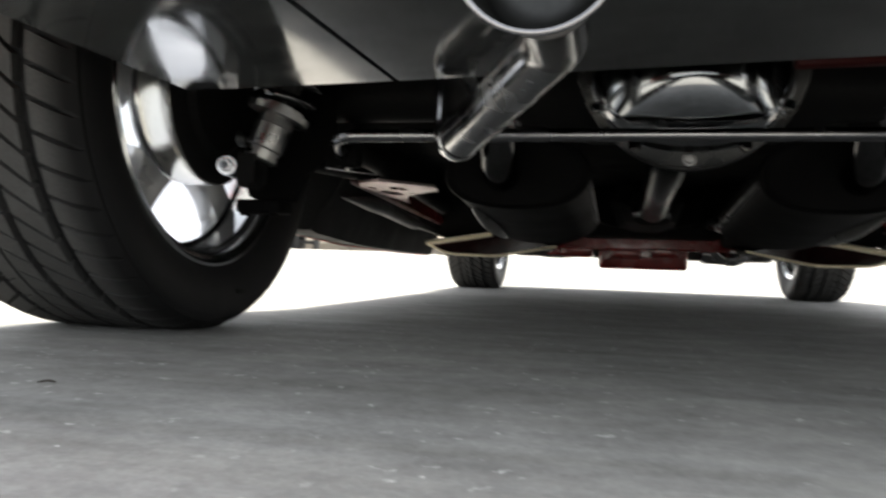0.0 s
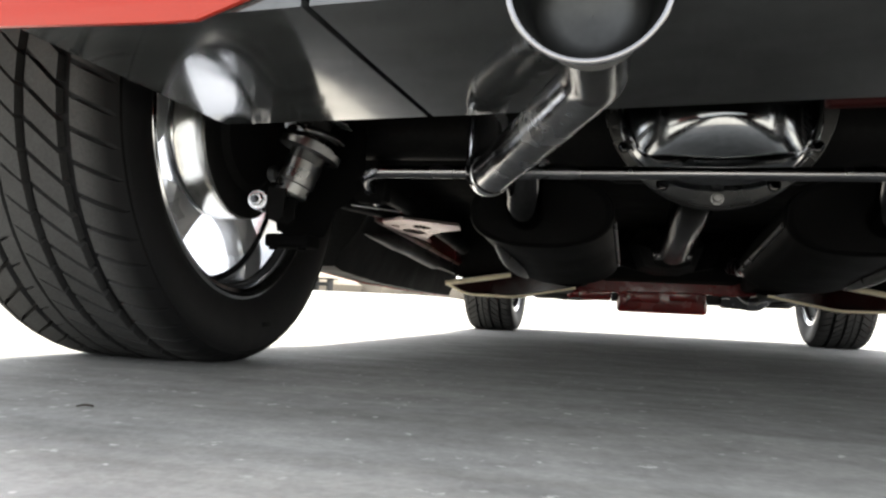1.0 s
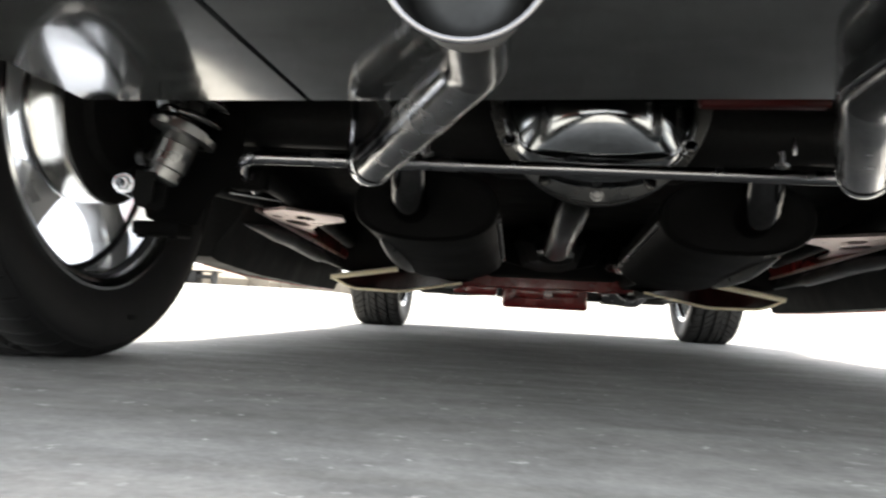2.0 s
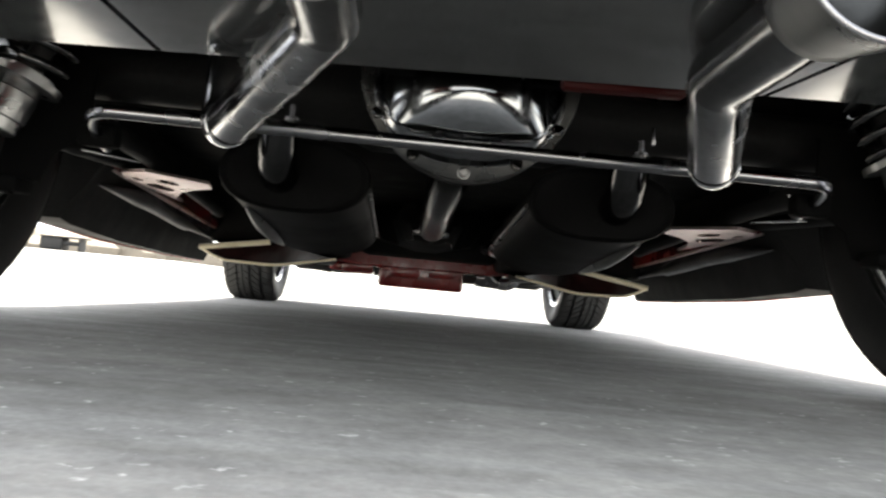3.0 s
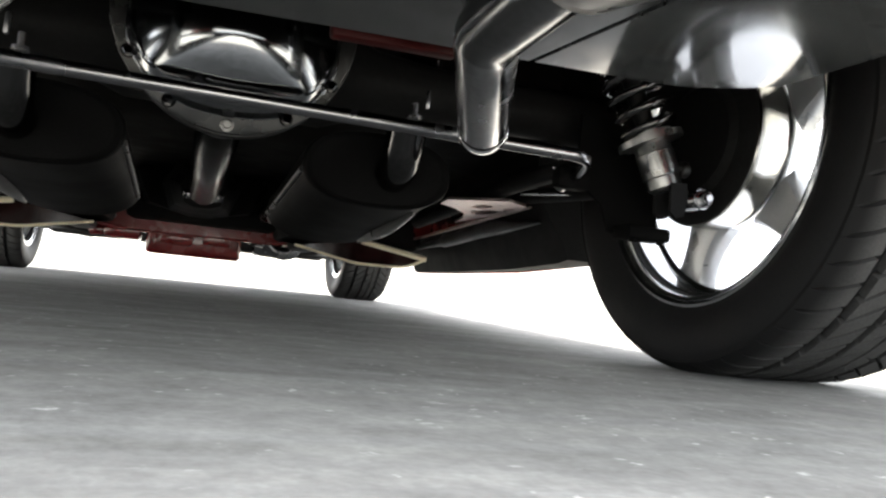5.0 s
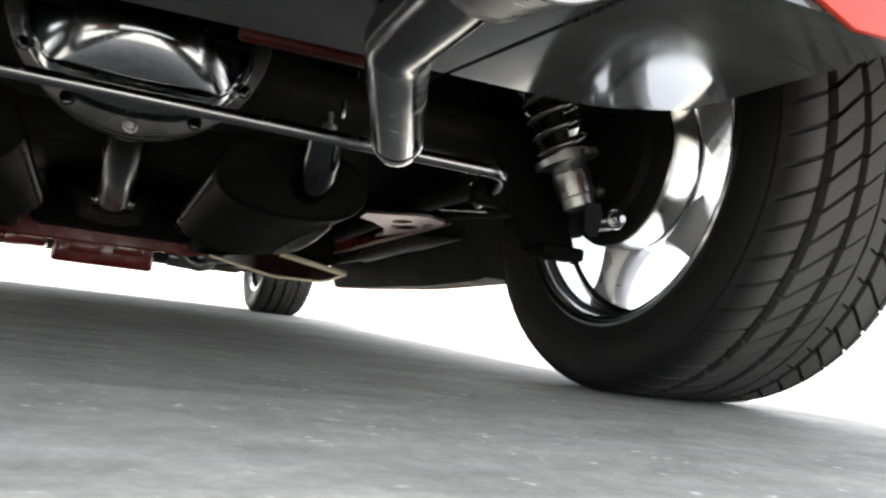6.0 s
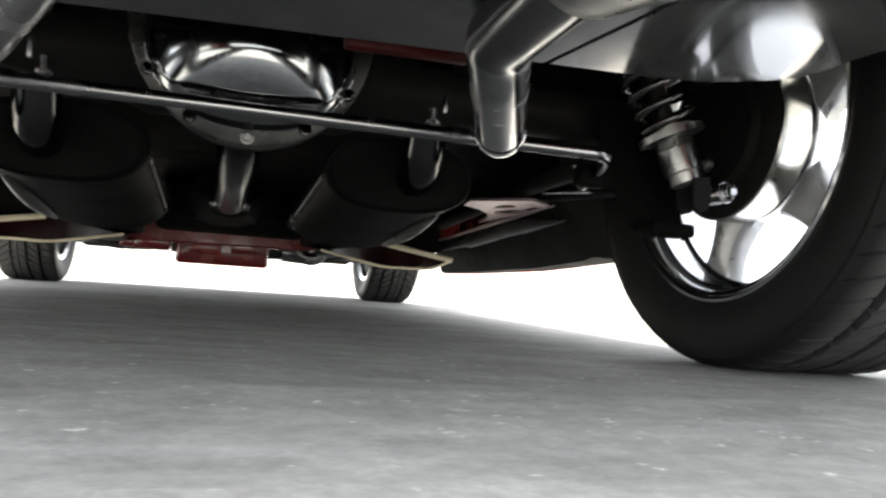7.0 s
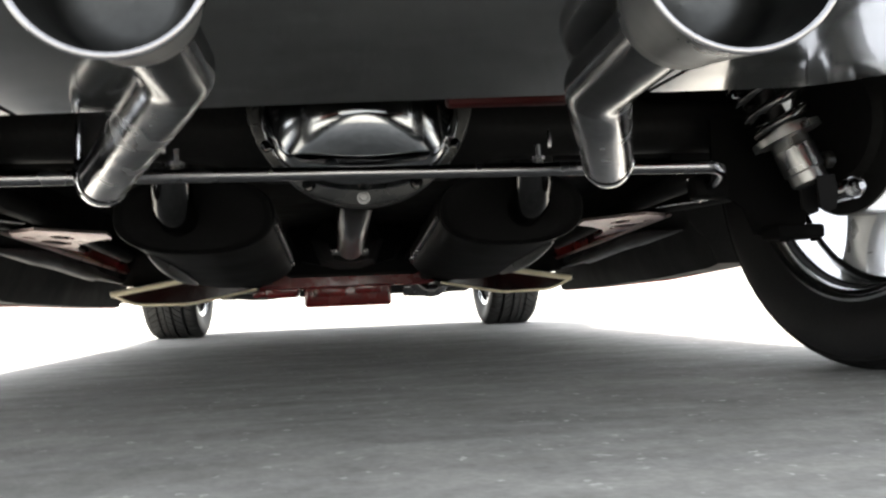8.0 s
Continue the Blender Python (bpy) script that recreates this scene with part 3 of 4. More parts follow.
# short hanger bolts beside the bar
for side in (-1, 1):
    bm = bmesh.new()
    c = Vector((side * 0.222, 0.300, 0.290))
    sweep(bm, [c, c + Vector((0, 0, 0.020))], 0.004, 12)
    hexagon_bolt(bm, c + Vector((0, 0, 0.004)), (0, 0, -1), 0.0075, 0.009)
    block(bm, (0.005, 0.008, 0.024), pose(side * 0.238, 0.304, 0.318), 0.002)
    part("hanger_bolt", bm, STEEL, axle, "bright hanger bolt under the axle")

# coil-over shock absorbers, leaning in at the top
for side in (-1, 1):
    drop = -0.010 if side < 0 else 0.0
    shift = -0.014 if side < 0 else 0.0
    foot, head = Vector((side * (0.606 + shift), 0.300, 0.228 + drop)), Vector((side * (0.508 + shift), 0.345, 0.50))
    way = (head - foot).normalized()
    bm = bmesh.new()
    sweep(bm, [foot + way * t for t in (0.026, 0.030, 0.044, 0.046, 0.080)], [0.018, 0.0235, 0.0235, 0.0265, 0.0265], 32)
    shock = part("shock_absorber", bm, CAST, car, "coil-over shock absorber with bare metal body and black spring")
    bm = bmesh.new()
    for k in range(6):
        sweep(bm, [foot + way * (0.0815 + 0.0022 * k + d) for d in (0, 0.0006, 0.0013, 0.0019)], [0.0245, 0.0258, 0.0258, 0.0245], 30)
    part("thread", bm, CAST, shock, "threaded upper body")
    bm = bmesh.new()
    sweep(bm, [foot + way * t for t in (0.0935, 0.0945, 0.1035, 0.1045)], [0.032, 0.0455, 0.0455, 0.036], 40)
    sweep(bm, [foot + way * 0.1045, foot + way * 0.110], 0.032, 30)
    part("spring_collar", bm, CAST, shock, "dull metal threaded collar")
    bm = bmesh.new()
    u = way.cross(Vector((0, 1, 0))).normalized()
    v = way.cross(u)
    coil = []
    for k in range(6 * 20 + 1):
        a = 2 * math.pi * k / 20
        coil.append(foot + way * (0.112 + 0.026 * k / 20) + 0.0375 * (u * math.cos(a) + v * math.sin(a)))
    sweep(bm, coil, 0.0068, 12)
    part("coil_spring", bm, GLOSS, shock, "glossy black coil spring")
    bm = bmesh.new()
    sweep(bm, [foot + way * 0.10, head], 0.014, 16)
    part("piston_rod", bm, BLACK, shock)
    # clevis below the body, its through-bolt to the outside
    eye = Vector((side * (0.640 + shift * 1.6), 0.290, 0.243 + drop))
    for dy in (-0.019, 0.019):
        bm = bmesh.new()
        slab(bm, [foot + Vector((side * dx, dy, dz)) for dx, dz in ((-0.016, 0.032), (0.010, 0.034), (0.014, 0.010), (0.009, -0.012), (-0.004, -0.016), (-0.013, -0.008))], 0.005)
        part("clevis_cheek", bm, SHAFT, shock, "dark metal forked lower mount")
    bm = bmesh.new()
    c = foot + Vector((0, 0, 0.006))
    sweep(bm, [c, c * 0.25 + eye * 0.75, eye], [0.014, 0.015, 0.015], 24)
    part("mounting_eye", bm, GLOSS, shock)
    bm = bmesh.new()
    face = eye + Vector((0, -0.014, 0))
    hexagon_bolt(bm, face, (side * -0.25, -1, 0), 0.0098, 0.010)
    sweep(bm, [face + Vector((0, 0.010, 0)), face + Vector((0, 0.001, 0))], [0.0145, 0.0145], 28)
    sweep(bm, [face + Vector((0, -0.009, 0)), face + Vector((0, -0.015, 0))], [0.0062, 0.005], 14)
    part("bolt", bm, CHROME, shock)
    bm = bmesh.new()
    k = foot + way * 0.058 + Vector((side * 0.030, -0.008, 0.002))
    sweep(bm, [k - Vector((side * 0.014, 0, 0)), k - Vector((side * 0.002, 0, 0))], 0.006, 14)
    sweep(bm, [k - Vector((side * 0.002, 0, 0)), k, k + Vector((side * 0.009, 0, 0)), k + Vector((side * 0.011, 0, 0))], [0.009, 0.0115, 0.0115, 0.009], 20)
    part("adjuster_knob", bm, FLANGE, shock, "dull grey adjuster knob")
    bm = bmesh.new()
    slab(bm, [(side * x, 0.385, z) for x, z in ((0.50, 0.36), (0.645, 0.36), (0.650, 0.265), (0.636, 0.200), (0.600, 0.186), (0.560, 0.192), (0.545, 0.230), (0.500, 0.262))], 0.006)
    block(bm, (0.070, 0.05, 0.020), pose(side * 0.600, 0.36, 0.192 + drop), 0.005)
    for dx in (-0.022, 0.024):
        sweep(bm, [(side * (0.600 + dx), 0.345, 0.188 + drop), (side * (0.600 + dx), 0.345, 0.178 + drop)], 0.007, 6)
    part("shock_bracket", bm, PITCH, axle)

# mufflers and their outlet pipes
HALF_W, HALF_H, DROP = 0.128, 0.064, -0.043
for side in (-1, 1):
    cx, cz = side * 0.264, 0.270
    bm = bmesh.new()

    def oval(y, s, dx=0.0, dz=0.0):
        ring = []
        for k in range(48):
            a = 2 * math.pi * k / 48
            q = 1 / (abs(math.cos(a)) ** 2.4 + abs(math.sin(a)) ** 2.4) ** (1 / 2.4)
            ring.append((cx + dx + HALF_W * s * q * math.cos(a), y, cz + dz + HALF_H * s * q * math.sin(a)))
        return ring
    loft(bm, [oval(0.650, 0.86), oval(0.648, 0.90), oval(0.643, 0.94), oval(0.641, 0.97), oval(0.645, 0.99), oval(0.653, 1.0), oval(0.668, 0.995), oval(1.17, 0.985, 0.0, DROP), oval(1.18, 1.0, 0.0, DROP), oval(1.20, 0.98, 0.0, DROP), oval(1.205, 0.9, 0.0, DROP)])
    muffler = part("muffler", bm, MUFFLER, car, "large oval black painted muffler")
    bm = bmesh.new()
    a = radians(-12 if side < 0 else 192)
    q = 1 / (abs(math.cos(a)) ** 2.4 + abs(math.sin(a)) ** 2.4) ** (1 / 2.4)
    sweep(bm, [(cx + HALF_W * q * math.cos(a), y, cz + dz + HALF_H * q * math.sin(a)) for y, dz in ((0.66, 0), (1.16, DROP))], 0.005, 14)
    part("body_seam", bm, SEAM, muffler, "glossy rolled seam")
    # pale strip standing in for ground reflected along the lower outer edge
    bm = bmesh.new()
    a = radians(230 if side < 0 else -50)
    q = 1 / (abs(math.cos(a)) ** 2.4 + abs(math.sin(a)) ** 2.4) ** (1 / 2.4)
    a0, a1 = (Vector((cx + HALF_W * q * math.cos(a), y, cz + dz + HALF_H * q * math.sin(a))) for y, dz in ((0.66, 0), (1.16, DROP)))
    sweep(bm, [a0.lerp(a1, 0.1 + 0.045 * k) for k in range(21)], [0.003 + 0.0135 * math.sin(math.pi * (k + 0.3) / 20.6) for k in range(21)], 24)
    part("sheen_strip", bm, SHEEN, muffler, "pale strip for the highlight along the lower edge", smooth=80)
    bm = bmesh.new()
    sweep(bm, fillet([(side * 0.290, 0.66, 0.268), (side * 0.290, 0.60, 0.280), (side * 0.284, 0.56, 0.36), (side * 0.280, 0.50, 0.44)], 0.05), 0.0325, 28)
    part("outlet_pipe", bm, TUBE, muffler, "dark chromed outlet pipe")
    bm = bmesh.new()
    sweep(bm, [(side * 0.2862, 0.573, 0.338), (side * 0.2845, 0.565, 0.354)], 0.0355, 24)
    block(bm, (0.014, 0.012, 0.018), pose(side * 0.250, 0.556, 0.350), 0.003)
    part("pipe_clamp", bm, SHAFT, muffler)
    bm = bmesh.new()
    sweep(bm, fillet([(side * 0.262, 1.20, 0.227), (side * 0.25, 1.4, 0.235), (side * 0.22, 1.75, 0.25), (side * 0.22, 2.1, 0.28)], 0.15), 0.028, 20)
    part("inlet_pipe", bm, STEEL, muffler)

# chromed tailpipes: down behind the axle, a sharp bend, back towards the middle, an elbow, a flared tip
PIPES = (
    # outlet side, bore, elbow, bottom bend, mouth, mouth radius
    (-1, 0.0232, (-0.1318, -0.146, 0.2715), (-0.2735, 0.166, 0.2440), (-0.1273, -0.328, 0.2655), 0.0430),
    (1, 0.0270, (0.1725, -0.071, 0.2830), (0.2720, 0.184, 0.2575), (0.1550, -0.328, 0.2755), 0.0500),
)


def turned(bm, a, way, stations, sides=56):
    """A shell of rings about the line from a along way; stations are (distance, radius)."""
    u = way.cross(Vector((0, 0, 1))).normalized()
    v = u.cross(way)
    rings = []
    for d, r in stations:
        rings.append([bm.verts.new(a + way * d + r * (u * math.cos(2 * math.pi * n / sides) + v * math.sin(2 * math.pi * n / sides))) for n in range(sides)])
    for p, q in zip(rings, rings[1:]):
        ring_faces(bm, p, q)
    return bm


for side, bore, elbow, bottom, mouth, flare in PIPES:
    elbow, bottom, mouth = Vector(elbow), Vector(bottom), Vector(mouth)
    way = (mouth - elbow).normalized()
    length = (mouth - elbow).length
    neck = length * 0.70
    path = fillet([bottom + Vector((0, 0.022, 0.20)), bottom, elbow, elbow + way * neck], (0.034, 0.020), 8)
    bm = bmesh.new()
    sweep(bm, path[:16], bore, 40, caps=False)
    sweep(bm, path[:16], bore - 0.0022, 40, caps=False)
    pipe = part("tailpipe", bm, CHROME, car, "chromed exhaust tailpipe with a sharp elbow and flared tip")
    bm = bmesh.new()
    sweep(bm, path[14:], bore + 0.0004, 40, caps=False)
    sweep(bm, path[14:], bore - 0.0018, 40, caps=False)
    part("neck", bm, NECK, pipe, "darker chromed neck between elbow and tip")
    span = length - neck
    bm = turned(bmesh.new(), elbow + way * neck, way, [(-0.010, bore + 0.0004), (-0.004, bore + 0.0050), (0.0, flare * 0.74), (span * 0.2, flare * 0.785), (span * 0.6, flare * 0.89), (span * 0.9, flare * 0.985), (span, flare)])
    part("flared_tip", bm, TIP, pipe, "satin flared tip with a bright rolled lip", smooth=50)
    stations = [(span + 0.0016 * math.sin(2 * math.pi * n / 12), flare - 0.0010 + 0.0018 * math.cos(2 * math.pi * n / 12)) for n in range(13)]
    part("rolled_lip", turned(bmesh.new(), elbow + way * neck, way, stations), STEEL, pipe, "polished rolled lip", smooth=80)
    bm = turned(bmesh.new(), elbow + way * neck, way, [(span, flare - 0.0022), (span * 0.6, flare * 0.85), (span * 0.3, flare * 0.79), (span * 0.1, flare * 0.70), (span * 0.02, flare * 0.40), (0.0, 0.0002)])
    part("inner_sleeve", bm, SLEEVE, pipe, "satin grey inside of the tip", smooth=70)
    bm = turned(bmesh.new(), elbow + way * (neck - 0.013), way, [(0.0, bore), (0.001, bore + 0.0016), (0.004, bore + 0.0022), (0.007, bore + 0.0016), (0.008, bore)])
    part("collar_bead", bm, CHROME, pipe, "bright bead where pipe and tip meet", smooth=60)
    run = (elbow - bottom).normalized()
    bm = turned(bmesh.new(), bottom + run * 0.036, run, [(0.0, bore), (0.0006, bore + 0.0006), (0.0055, bore + 0.0006), (0.0062, bore)], 40)
    part("weld_ring", bm, SHAFT, pipe, "dark weld seam")
    bm = bmesh.new()
    bend = [Vector(p) for p in path[3:10]]
    sweep(bm, bend + [bottom + run * 0.0345, bottom + run * 0.0352], [bore + 0.0012] * len(bend) + [bore + 0.0010, bore], 40, caps=False)
    part("bend_sleeve", bm, POLISHED, pipe, "bright bend sleeve below the weld")

# glossy grey panels under the tail, in three panels with open seams; the tail hangs a little lower on one side
def tail_lean(x):
    return 0.022 * x - 0.001


def left_seam(y):
    return -0.3165 + 0.035 * (y - 0.05)


def right_seam(y):
    return 0.2680 - 0.108 * (y - 0.04)


GAP = 0.0032
panels = ((lambda y: -0.560, lambda y: left_seam(y) - GAP), (lambda y: left_seam(y) + GAP, lambda y: right_seam(y) - GAP), (lambda y: right_seam(y) + GAP, lambda y: 0.507))
for x_from, x_to in panels:
    bm = bmesh.new()
    n = 12
    tops, lows = [], []
    for j, y in enumerate((0.062, 0.060, 0.035, -0.05, -0.13, -0.205)):
        for layer, z in ((lows, 0.305), (tops, 0.318)):
            row = []
            for i in range(n + 1):
                x0, x1 = x_from(y), x_to(y)
                x = x0 + (x1 - x0) * i / n
                back = y - 0.03 * x if j < 5 else -0.244 - 0.022 * x
                round_off = 0.055 * max(0.0, (x - 0.40) / 0.107) ** 2 if j < 3 else 0.0
                lift = 0.006 if layer is lows and j == 0 else 0.0
                row.append(bm.verts.new((x, back - round_off, z + lift + tail_lean(x) + 0.0003 * math.sin(9 * x + 14 * y))))
            layer.append(row)
    for layer in (lows, tops):
        for a, b in zip(layer, layer[1:]):
            for i in range(n):
                bm.faces.new((a[i], a[i + 1], b[i + 1], b[i]))
    for a, b in ((lows[0], tops[0]), (lows[-1], tops[-1])):
        for i in range(n):
            bm.faces.new((a[i], a[i + 1], b[i + 1], b[i]))
    for i in (0, n):
        for j in range(5):
            bm.faces.new((lows[j][i], lows[j + 1][i], tops[j + 1][i], tops[j][i]))
    part("underbody_panel", bm, PAN, car, "glossy grey painted underbody panel", smooth=30)

# unseen box, added to stop light coming in above the panels
bm = bmesh.new()
block(bm, (1.02, 0.235, 0.250), pose(-0.025, -0.085, 0.4580), 0.01)
part("light_blocker", bm, DARK, car, "unseen black box above the grey panels, added to block light")

# red crossmember behind the sheet, trailing arms, sills and frame
bm = bmesh.new()
block(bm, (0.125, 0.02, 0.016), pose(0.138, 0.092, 0.3160, 0, -1.2), 0.004)
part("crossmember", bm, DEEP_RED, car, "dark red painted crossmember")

for side in (-1, 1):
    s = side
    bm = bmesh.new()
    sections = []
    for y, x_in, z_low, z_top in ((0.74, 0.600, 0.165, 0.30), (0.78, 0.600, 0.158, 0.315), (1.1, 0.625, 0.145, 0.33), (1.6, 0.640, 0.136, 0.33), (1.96, 0.650, 0.134, 0.32), (1.975, 0.66, 0.140, 0.31)):
        sections.append([(s * x, y, z) for x, z in ((x_in, z_top), (x_in + 0.035, z_top - 0.06), (x_in + 0.070, z_low + 0.03), (x_in + 0.082, z_low), (0.745, z_low), (0.755, z_low + 0.012), (0.760, 0.34), (0.74, 0.42), (x_in, 0.42))])
    loft(bm, sections)
    sill = part("sill", bm, DARK, car, "black underside of the side sill", smooth=25)
    bm = bmesh.new()
    loft(bm, [[(s * x, y, z) for x, z in ((0.746, zl - 0.004), (0.764, zl + 0.006), (0.772, 0.34), (0.763, 0.34), (0.758, zl + 0.012), (0.746, zl + 0.003))] for y, zl in ((0.75, 0.163), (1.1, 0.145), (1.6, 0.136), (1.98, 0.134))])
    part("sill_edge", bm, RED, sill, "red painted sill edge")
    bm = bmesh.new()
    sweep(bm, fillet([(s * 0.640, 0.79, 0.236), (s * 0.655, 1.10, 0.240), (s * 0.660, 1.38, 0.222), (s * 0.660, 1.72, 0.205)], 0.1), [0.002, 0.016] + [0.018] * 12 + [0.012, 0.006], 20)
    part("sill_flange", bm, FLANGE_BLACK, sill, "rounded satin black flange along the sill", smooth=60)
    # red box rail with its drilled plate
    bm = bmesh.new()
    a, b = Vector((s * 0.640, 0.80, 0.292)), Vector((s * 0.652, 1.72, 0.252))
    loft(bm, [[c + Vector((dx, 0, dz)) for dx, dz in ((-0.009, -0.020), (0.014, -0.020), (0.017, -0.016), (0.017, 0.03), (-0.012, 0.03), (-0.012, -0.016))] for c in (a, a * 0.5 + b * 0.5, b)])
    rail = part("frame_rail", bm, FRAME_RED, car, "glossy dark red box-section frame rail", smooth=50)
    # thin pale strip for the bright reflection on the rail's lower edge
    bm = bmesh.new()
    sweep(bm, [c + Vector((s * -0.006, 0, -0.0205)) for c in (a, a * 0.5 + b * 0.5, b)], [0.0035, 0.0055, 0.0045], 12)
    part("rail_gleam", bm, GUSSET, rail, "pale pink strip for the gleam along the rail")
    bm = bmesh.new()
    outer = [(0.455, 0.84), (0.545, 0.74), (0.600, 0.78), (0.622, 0.86), (0.650, 1.32), (0.632, 1.30), (0.605, 1.16), (0.570, 1.06), (0.520, 0.98), (0.470, 0.93)]
    holes = [((0.590, 0.985), 0.022, 0.060), ((0.545, 0.880), 0.018, 0.040), ((0.600, 0.870), 0.009, 0.022)]
    edges = []
    for loop in [outer] + [[(cx + rx * math.cos(2 * math.pi * k / 20), cy + ry * math.sin(2 * math.pi * k / 20)) for k in range(20)] for (cx, cy), rx, ry in holes]:
        verts = [bm.verts.new((s * x, y, 0.262)) for x, y in loop]
        edges += [bm.edges.new((verts[k], verts[(k + 1) % len(verts)])) for k in range(len(verts))]
    bmesh.ops.triangle_fill(bm, edges=edges, use_beauty=True)
    made = bmesh.ops.extrude_face_region(bm, geom=bm.faces[:])
    bmesh.ops.translate(bm, vec=(0, 0, 0.006), verts=[g for g in made["geom"] if isinstance(g, bmesh.types.BMVert)])
    part("drilled_plate", bm, GUSSET, rail, "gusset plate with lightening holes, coloured pale pink for its reflection")
    bm = bmesh.new()
    sweep(bm, fillet([(s * 0.52, 0.44, 0.292), (s * 0.54, 0.80, 0.288), (s * 0.575, 1.45, 0.262)], 0.1), 0.017, 20)
    sweep(bm, [(s * 0.62, 0.46, 0.270), (s * 0.60, 0.85, 0.285)], 0.014, 16)
    arm = part("trailing_arm", bm, DARK, car, "black tubular trailing arm")
    bm = bmesh.new()
    sweep(bm, [(s * 0.505, 0.60, 0.2595), (s * 0.632, 0.60, 0.2745)], 0.0016, 8)
    part("arm_edge", bm, CAST, arm, "thin bright bare edge of the arm plate")

# shallow floor trays with gold edging, ahead of the mufflers
for side in (-1, 1):
    s = side
    A, B = Vector((s * 0.668, 1.65, 0.168)), Vector((s * 0.465, 1.65, 0.201))
    C, D, E = Vector((s * 0.268, 1.65, 0.168)), Vector((s * 0.45, 1.65, 0.133)), Vector((s * 0.605, 1.65, 0.136))
    ahead = Vector((0, 0.42, 0.03))
    bm = bmesh.new()
    loft(bm, [[p for p in (A, E, D, C, B)], [p + ahead for p in (A, E, D, C, B)]])
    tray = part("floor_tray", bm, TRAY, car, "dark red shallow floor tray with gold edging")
    bm = bmesh.new()
    sweep(bm, fillet([B + Vector((0, -0.012, 0)), A + Vector((0, -0.012, 0))], 0.01), 0.0085, 14)
    part("edge_bar", bm, GOLD, tray, "dull gold edge bar")
    bm = bmesh.new()
    sweep(bm, fillet([A + Vector((0, -0.012, 0)), E + Vector((0, -0.01, 0)), D + Vector((0, -0.01, 0)), C + Vector((0, -0.01, 0))], 0.03), 0.0042, 10)
    part("edge_wire", bm, GOLD, tray)

for side in (-1, 1):
    bm = bmesh.new()
    block(bm, (0.41, 0.50, 0.20), pose(side * 0.465, 1.955, 0.292), 0.02)
    part("footwell_box", bm, DARK, car, "black coated underside of the footwell")

# floor, inner bulkheads and front crossmember
# upright sheets beside the wheels are unseen, added to block light through the arches
for name, size, at in (("floor_pan", (1.40, 1.75, 0.03), (0, 1.65, 0.395)), ("bulkhead", (1.40, 0.03, 0.26), (0, 0.76, 0.50)), ("boot_floor", (1.22, 0.97, 0.03), (0, 0.24, 0.60)),
                       ("chassis_leg", (0.05, 0.95, 0.09), (-0.43, 0.25, 0.51)), ("chassis_leg", (0.05, 0.95, 0.09), (0.43, 0.25, 0.51)),
                       ("arch_blocker", (0.012, 0.92, 0.22), (-0.645, 0.33, 0.52)), ("arch_blocker", (0.012, 0.92, 0.22), (0.645, 0.33, 0.52)),
                       ("arch_blocker", (0.012, 0.8, 0.22), (-0.56, 2.80, 0.47)), ("arch_blocker", (0.012, 0.8, 0.22), (0.56, 2.80, 0.47))):
    bm = bmesh.new()
    block(bm, size, pose(*at), 0.006)
    part(name, bm, DARK, car, "matt black coated sheet metal")
bm = bmesh.new()
block(bm, (1.06, 0.10, 0.09), pose(0, 2.70, 0.195), 0.02)
for s in (-1, 1):
    block(bm, (0.09, 0.9, 0.10), pose(s * 0.36, 2.4, 0.215), 0.02)
    sweep(bm, [(s * 0.40, 2.64, 0.17), (s * 0.62, 2.78, 0.19)], 0.022, 14)
    sweep(bm, [(s * 0.40, 2.92, 0.17), (s * 0.62, 2.80, 0.19)], 0.022, 14)
    sweep(bm, fillet([(s * 0.20, 2.3, 0.16), (s * 0.32, 2.28, 0.15), (s * 0.46, 2.3, 0.165), (s * 0.52, 2.55, 0.18)], 0.05), 0.012, 12)
part("front_subframe", bm, BLACK, car, "black front subframe and control arms")


# red body shell: tail, wings with wheel arches, bonnet
def body_section(y):
    """Half outline of the shell at y, from the lower edge up and over to the middle."""
    tail = max(0.0, (0.25 - y) / 0.75)
    nose = max(0.0, (y - 2.6) / 0.75)
    wide = 0.775 + 0.235 * (math.exp(-abs((y - AXLE_Y + 0.05) / 0.52) ** 4) if y > 0.35 else 1 - 0.25 * ((0.35 - y) / 0.75) ** 2) + 0.10 * math.exp(-abs((y - FRONT_Y - 0.1) / 0.5) ** 4) - 0.10 * nose ** 2
    top = 0.80 + 0.06 * math.exp(-((y - 1.3) / 0.5) ** 2) - 0.16 * tail ** 2 - 0.16 * nose ** 2 + 0.09 * math.exp(-((y - AXLE_Y) / 0.34) ** 2) + 0.07 * math.exp(-((y - FRONT_Y) / 0.34) ** 2)
    low = 0.31 + 0.11 * min(1.0, max(0.0, (-0.02 - y) / 0.10))
    for cy, r in ((AXLE_Y, 0.40), (FRONT_Y, 0.375)):
        d = abs(y - cy)
        if d < r:
            low = max(low, 0.335 + math.sqrt(r * r - d * d) * 0.98)
    low = min(low, top - 0.10)
    mid = low + (top - low) * 0.5
    return [(wide - 0.035, low), (wide - 0.004, low + 0.03), (wide, mid), (wide - 0.03, top - 0.07), (wide - 0.12, top - 0.012), (wide * 0.6, top + 0.012), (wide * 0.3, top + 0.02), (0.0, top + 0.022)]


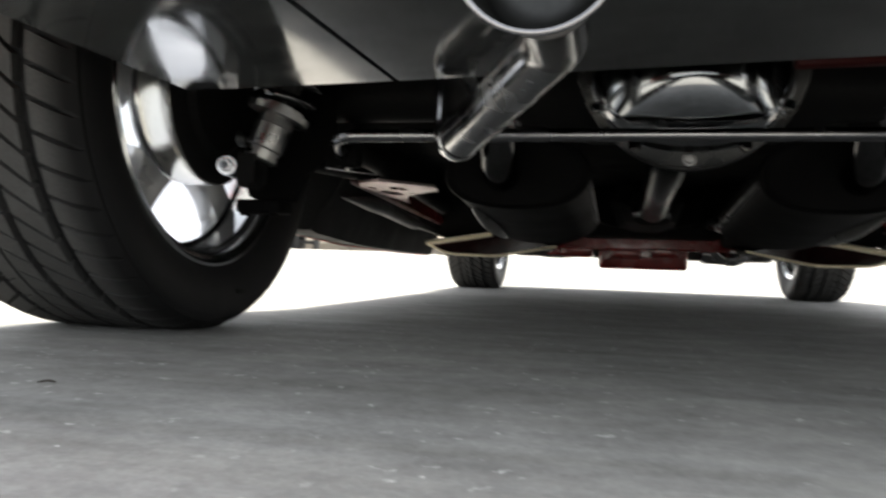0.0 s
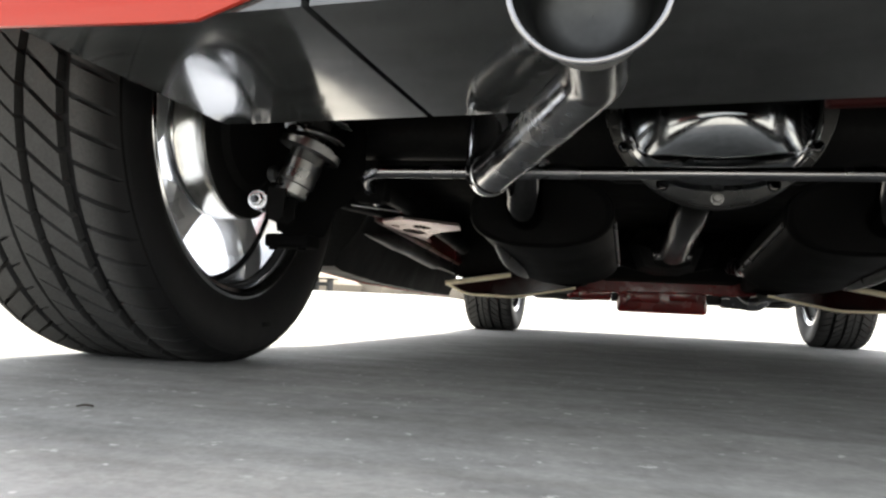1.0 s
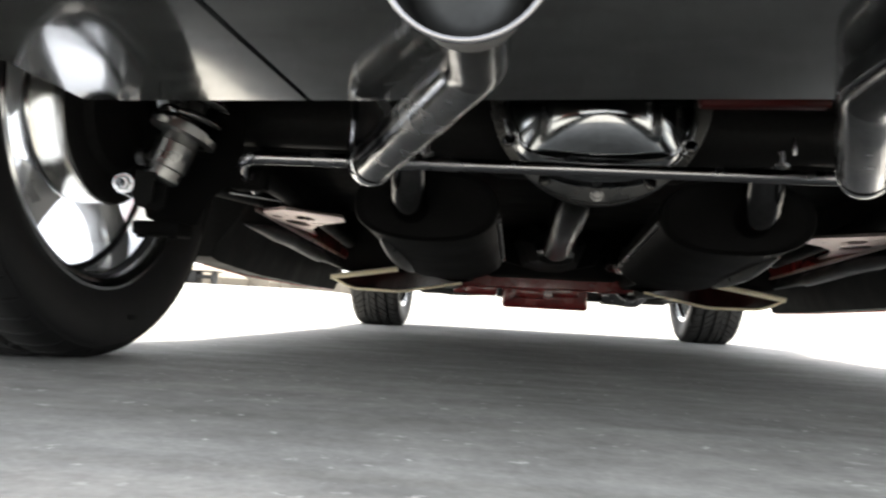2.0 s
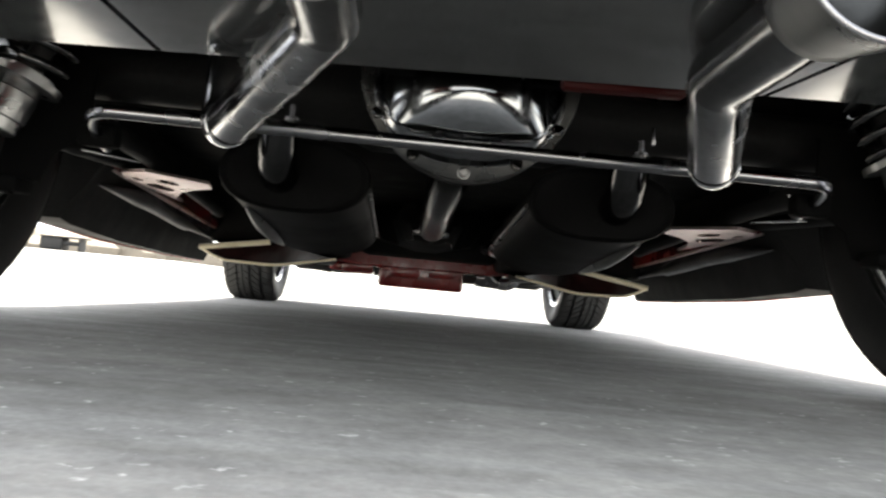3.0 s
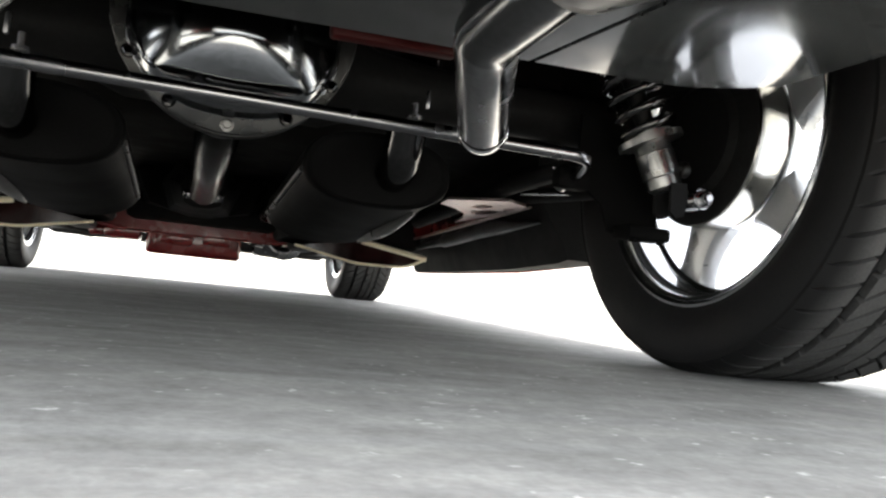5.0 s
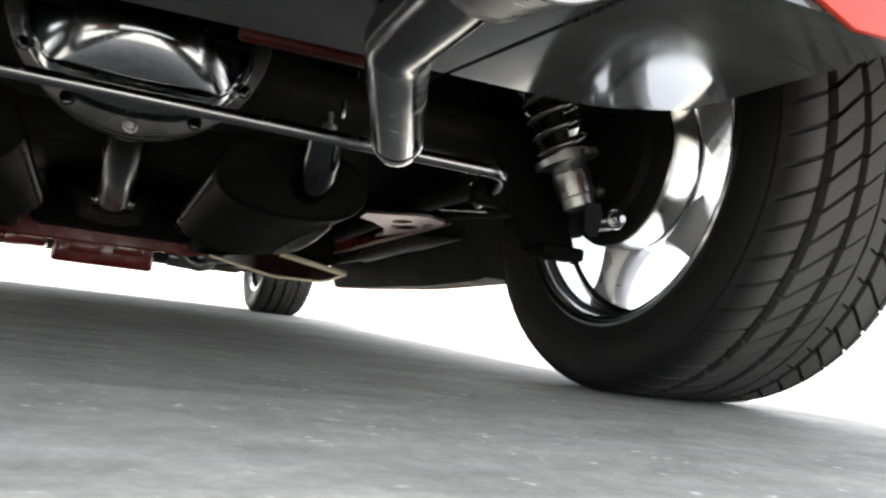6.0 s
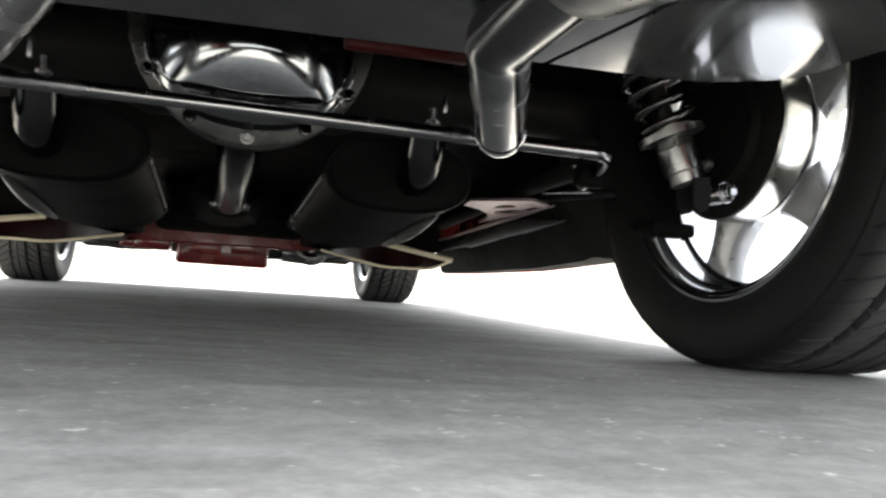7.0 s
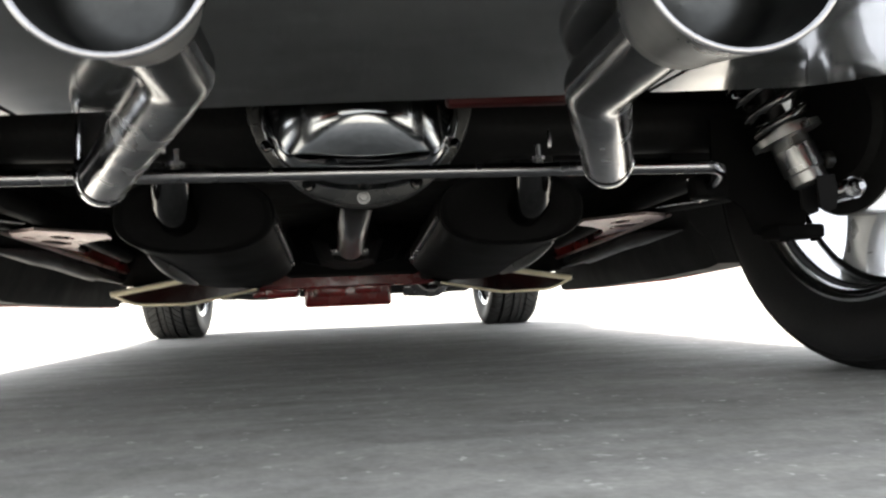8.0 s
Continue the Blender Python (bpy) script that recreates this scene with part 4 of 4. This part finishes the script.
bm = bmesh.new()
stations = sorted(set([round(-0.25 + 0.05 * k, 3) for k in range(74)] + [-0.262, 3.395]))
lines = []
for y in stations:
    half = body_section(y)
    outline = [(x, y, z) for x, z in half] + [(-x, y, z) for x, z in half[-2::-1]]
    lines.append([bm.verts.new(p) for p in outline])
for a, b in zip(lines, lines[1:]):
    for i in range(len(a) - 1):
        bm.faces.new((a[i], a[i + 1], b[i + 1], b[i]))
bm.faces.new(lines[-1])
bmesh.ops.recalc_face_normals(bm, faces=bm.faces[:])
bmesh.ops.solidify(bm, geom=bm.faces[:], thickness=-0.012)
bmesh.ops.recalc_face_normals(bm, faces=bm.faces[:])
bm.faces.index_update()
for face in bm.faces:
    c = face.calc_center_median()
    if face.normal.dot(Vector((c.x, 0.0 if c.y < 3.3 else c.y - 2.5, c.z - 0.45))) < 0:
        face.material_index = 1
shell = part("body_shell", bm, RED, car, "glossy red painted body shell", smooth=40)
shell.data.materials.append(DARK)
# rear valance with the cut-out over the exhaust tips
bm = bmesh.new()
outline = [(-0.92, 0.50), (-0.86, 0.43), (-0.74, 0.350), (-0.62, 0.308), (-0.43, 0.299), (-0.405, 0.299), (-0.368, 0.311), (-0.30, 0.336), (-0.25, 0.372), (0.30, 0.372), (0.35, 0.340), (0.398, 0.310), (0.432, 0.297), (0.46, 0.298), (0.62, 0.302), (0.74, 0.345), (0.86, 0.43), (0.92, 0.50), (0.90, 0.62), (0.80, 0.71), (0.6, 0.73), (-0.6, 0.73), (-0.80, 0.71), (-0.90, 0.62)]
slab(bm, [(x, -0.2445 - 0.022 * x, z + tail_lean(x)) for x, z in outline], 0.006, 0.002)
part("rear_valance", bm, RED, shell, "glossy red rear valance")

# a dry leaf on the concrete
bm = bmesh.new()
rows = []
for i in range(7):
    t = i / 6
    half = 0.0048 * math.sin(math.pi * (0.08 + 0.9 * t))
    rows.append([bm.verts.new((0.024 * t - 0.012, half * u, 0.0012 + 0.0035 * abs(u) + 0.002 * math.sin(3 * t))) for u in (-1, -0.4, 0.4, 1)])
for a, b in zip(rows, rows[1:]):
    for k in range(3):
        bm.faces.new((a[k], a[k + 1], b[k + 1], b[k]))
bmesh.ops.solidify(bm, geom=bm.faces[:], thickness=0.0006)
leaf = part("dry_leaf", bm, material("dry_leaf", (0.05, 0.035, 0.022), 0.7, vary=0.3, scale=90, fine=500), None)
leaf.matrix_basis = pose(-0.528, -0.167, 0.0, 0, 0, 25) @ Matrix.Diagonal((0.55, 0.6, 0.6, 1))
tagged(leaf, "small curled dark brown leaf lying on concrete", "leaf")
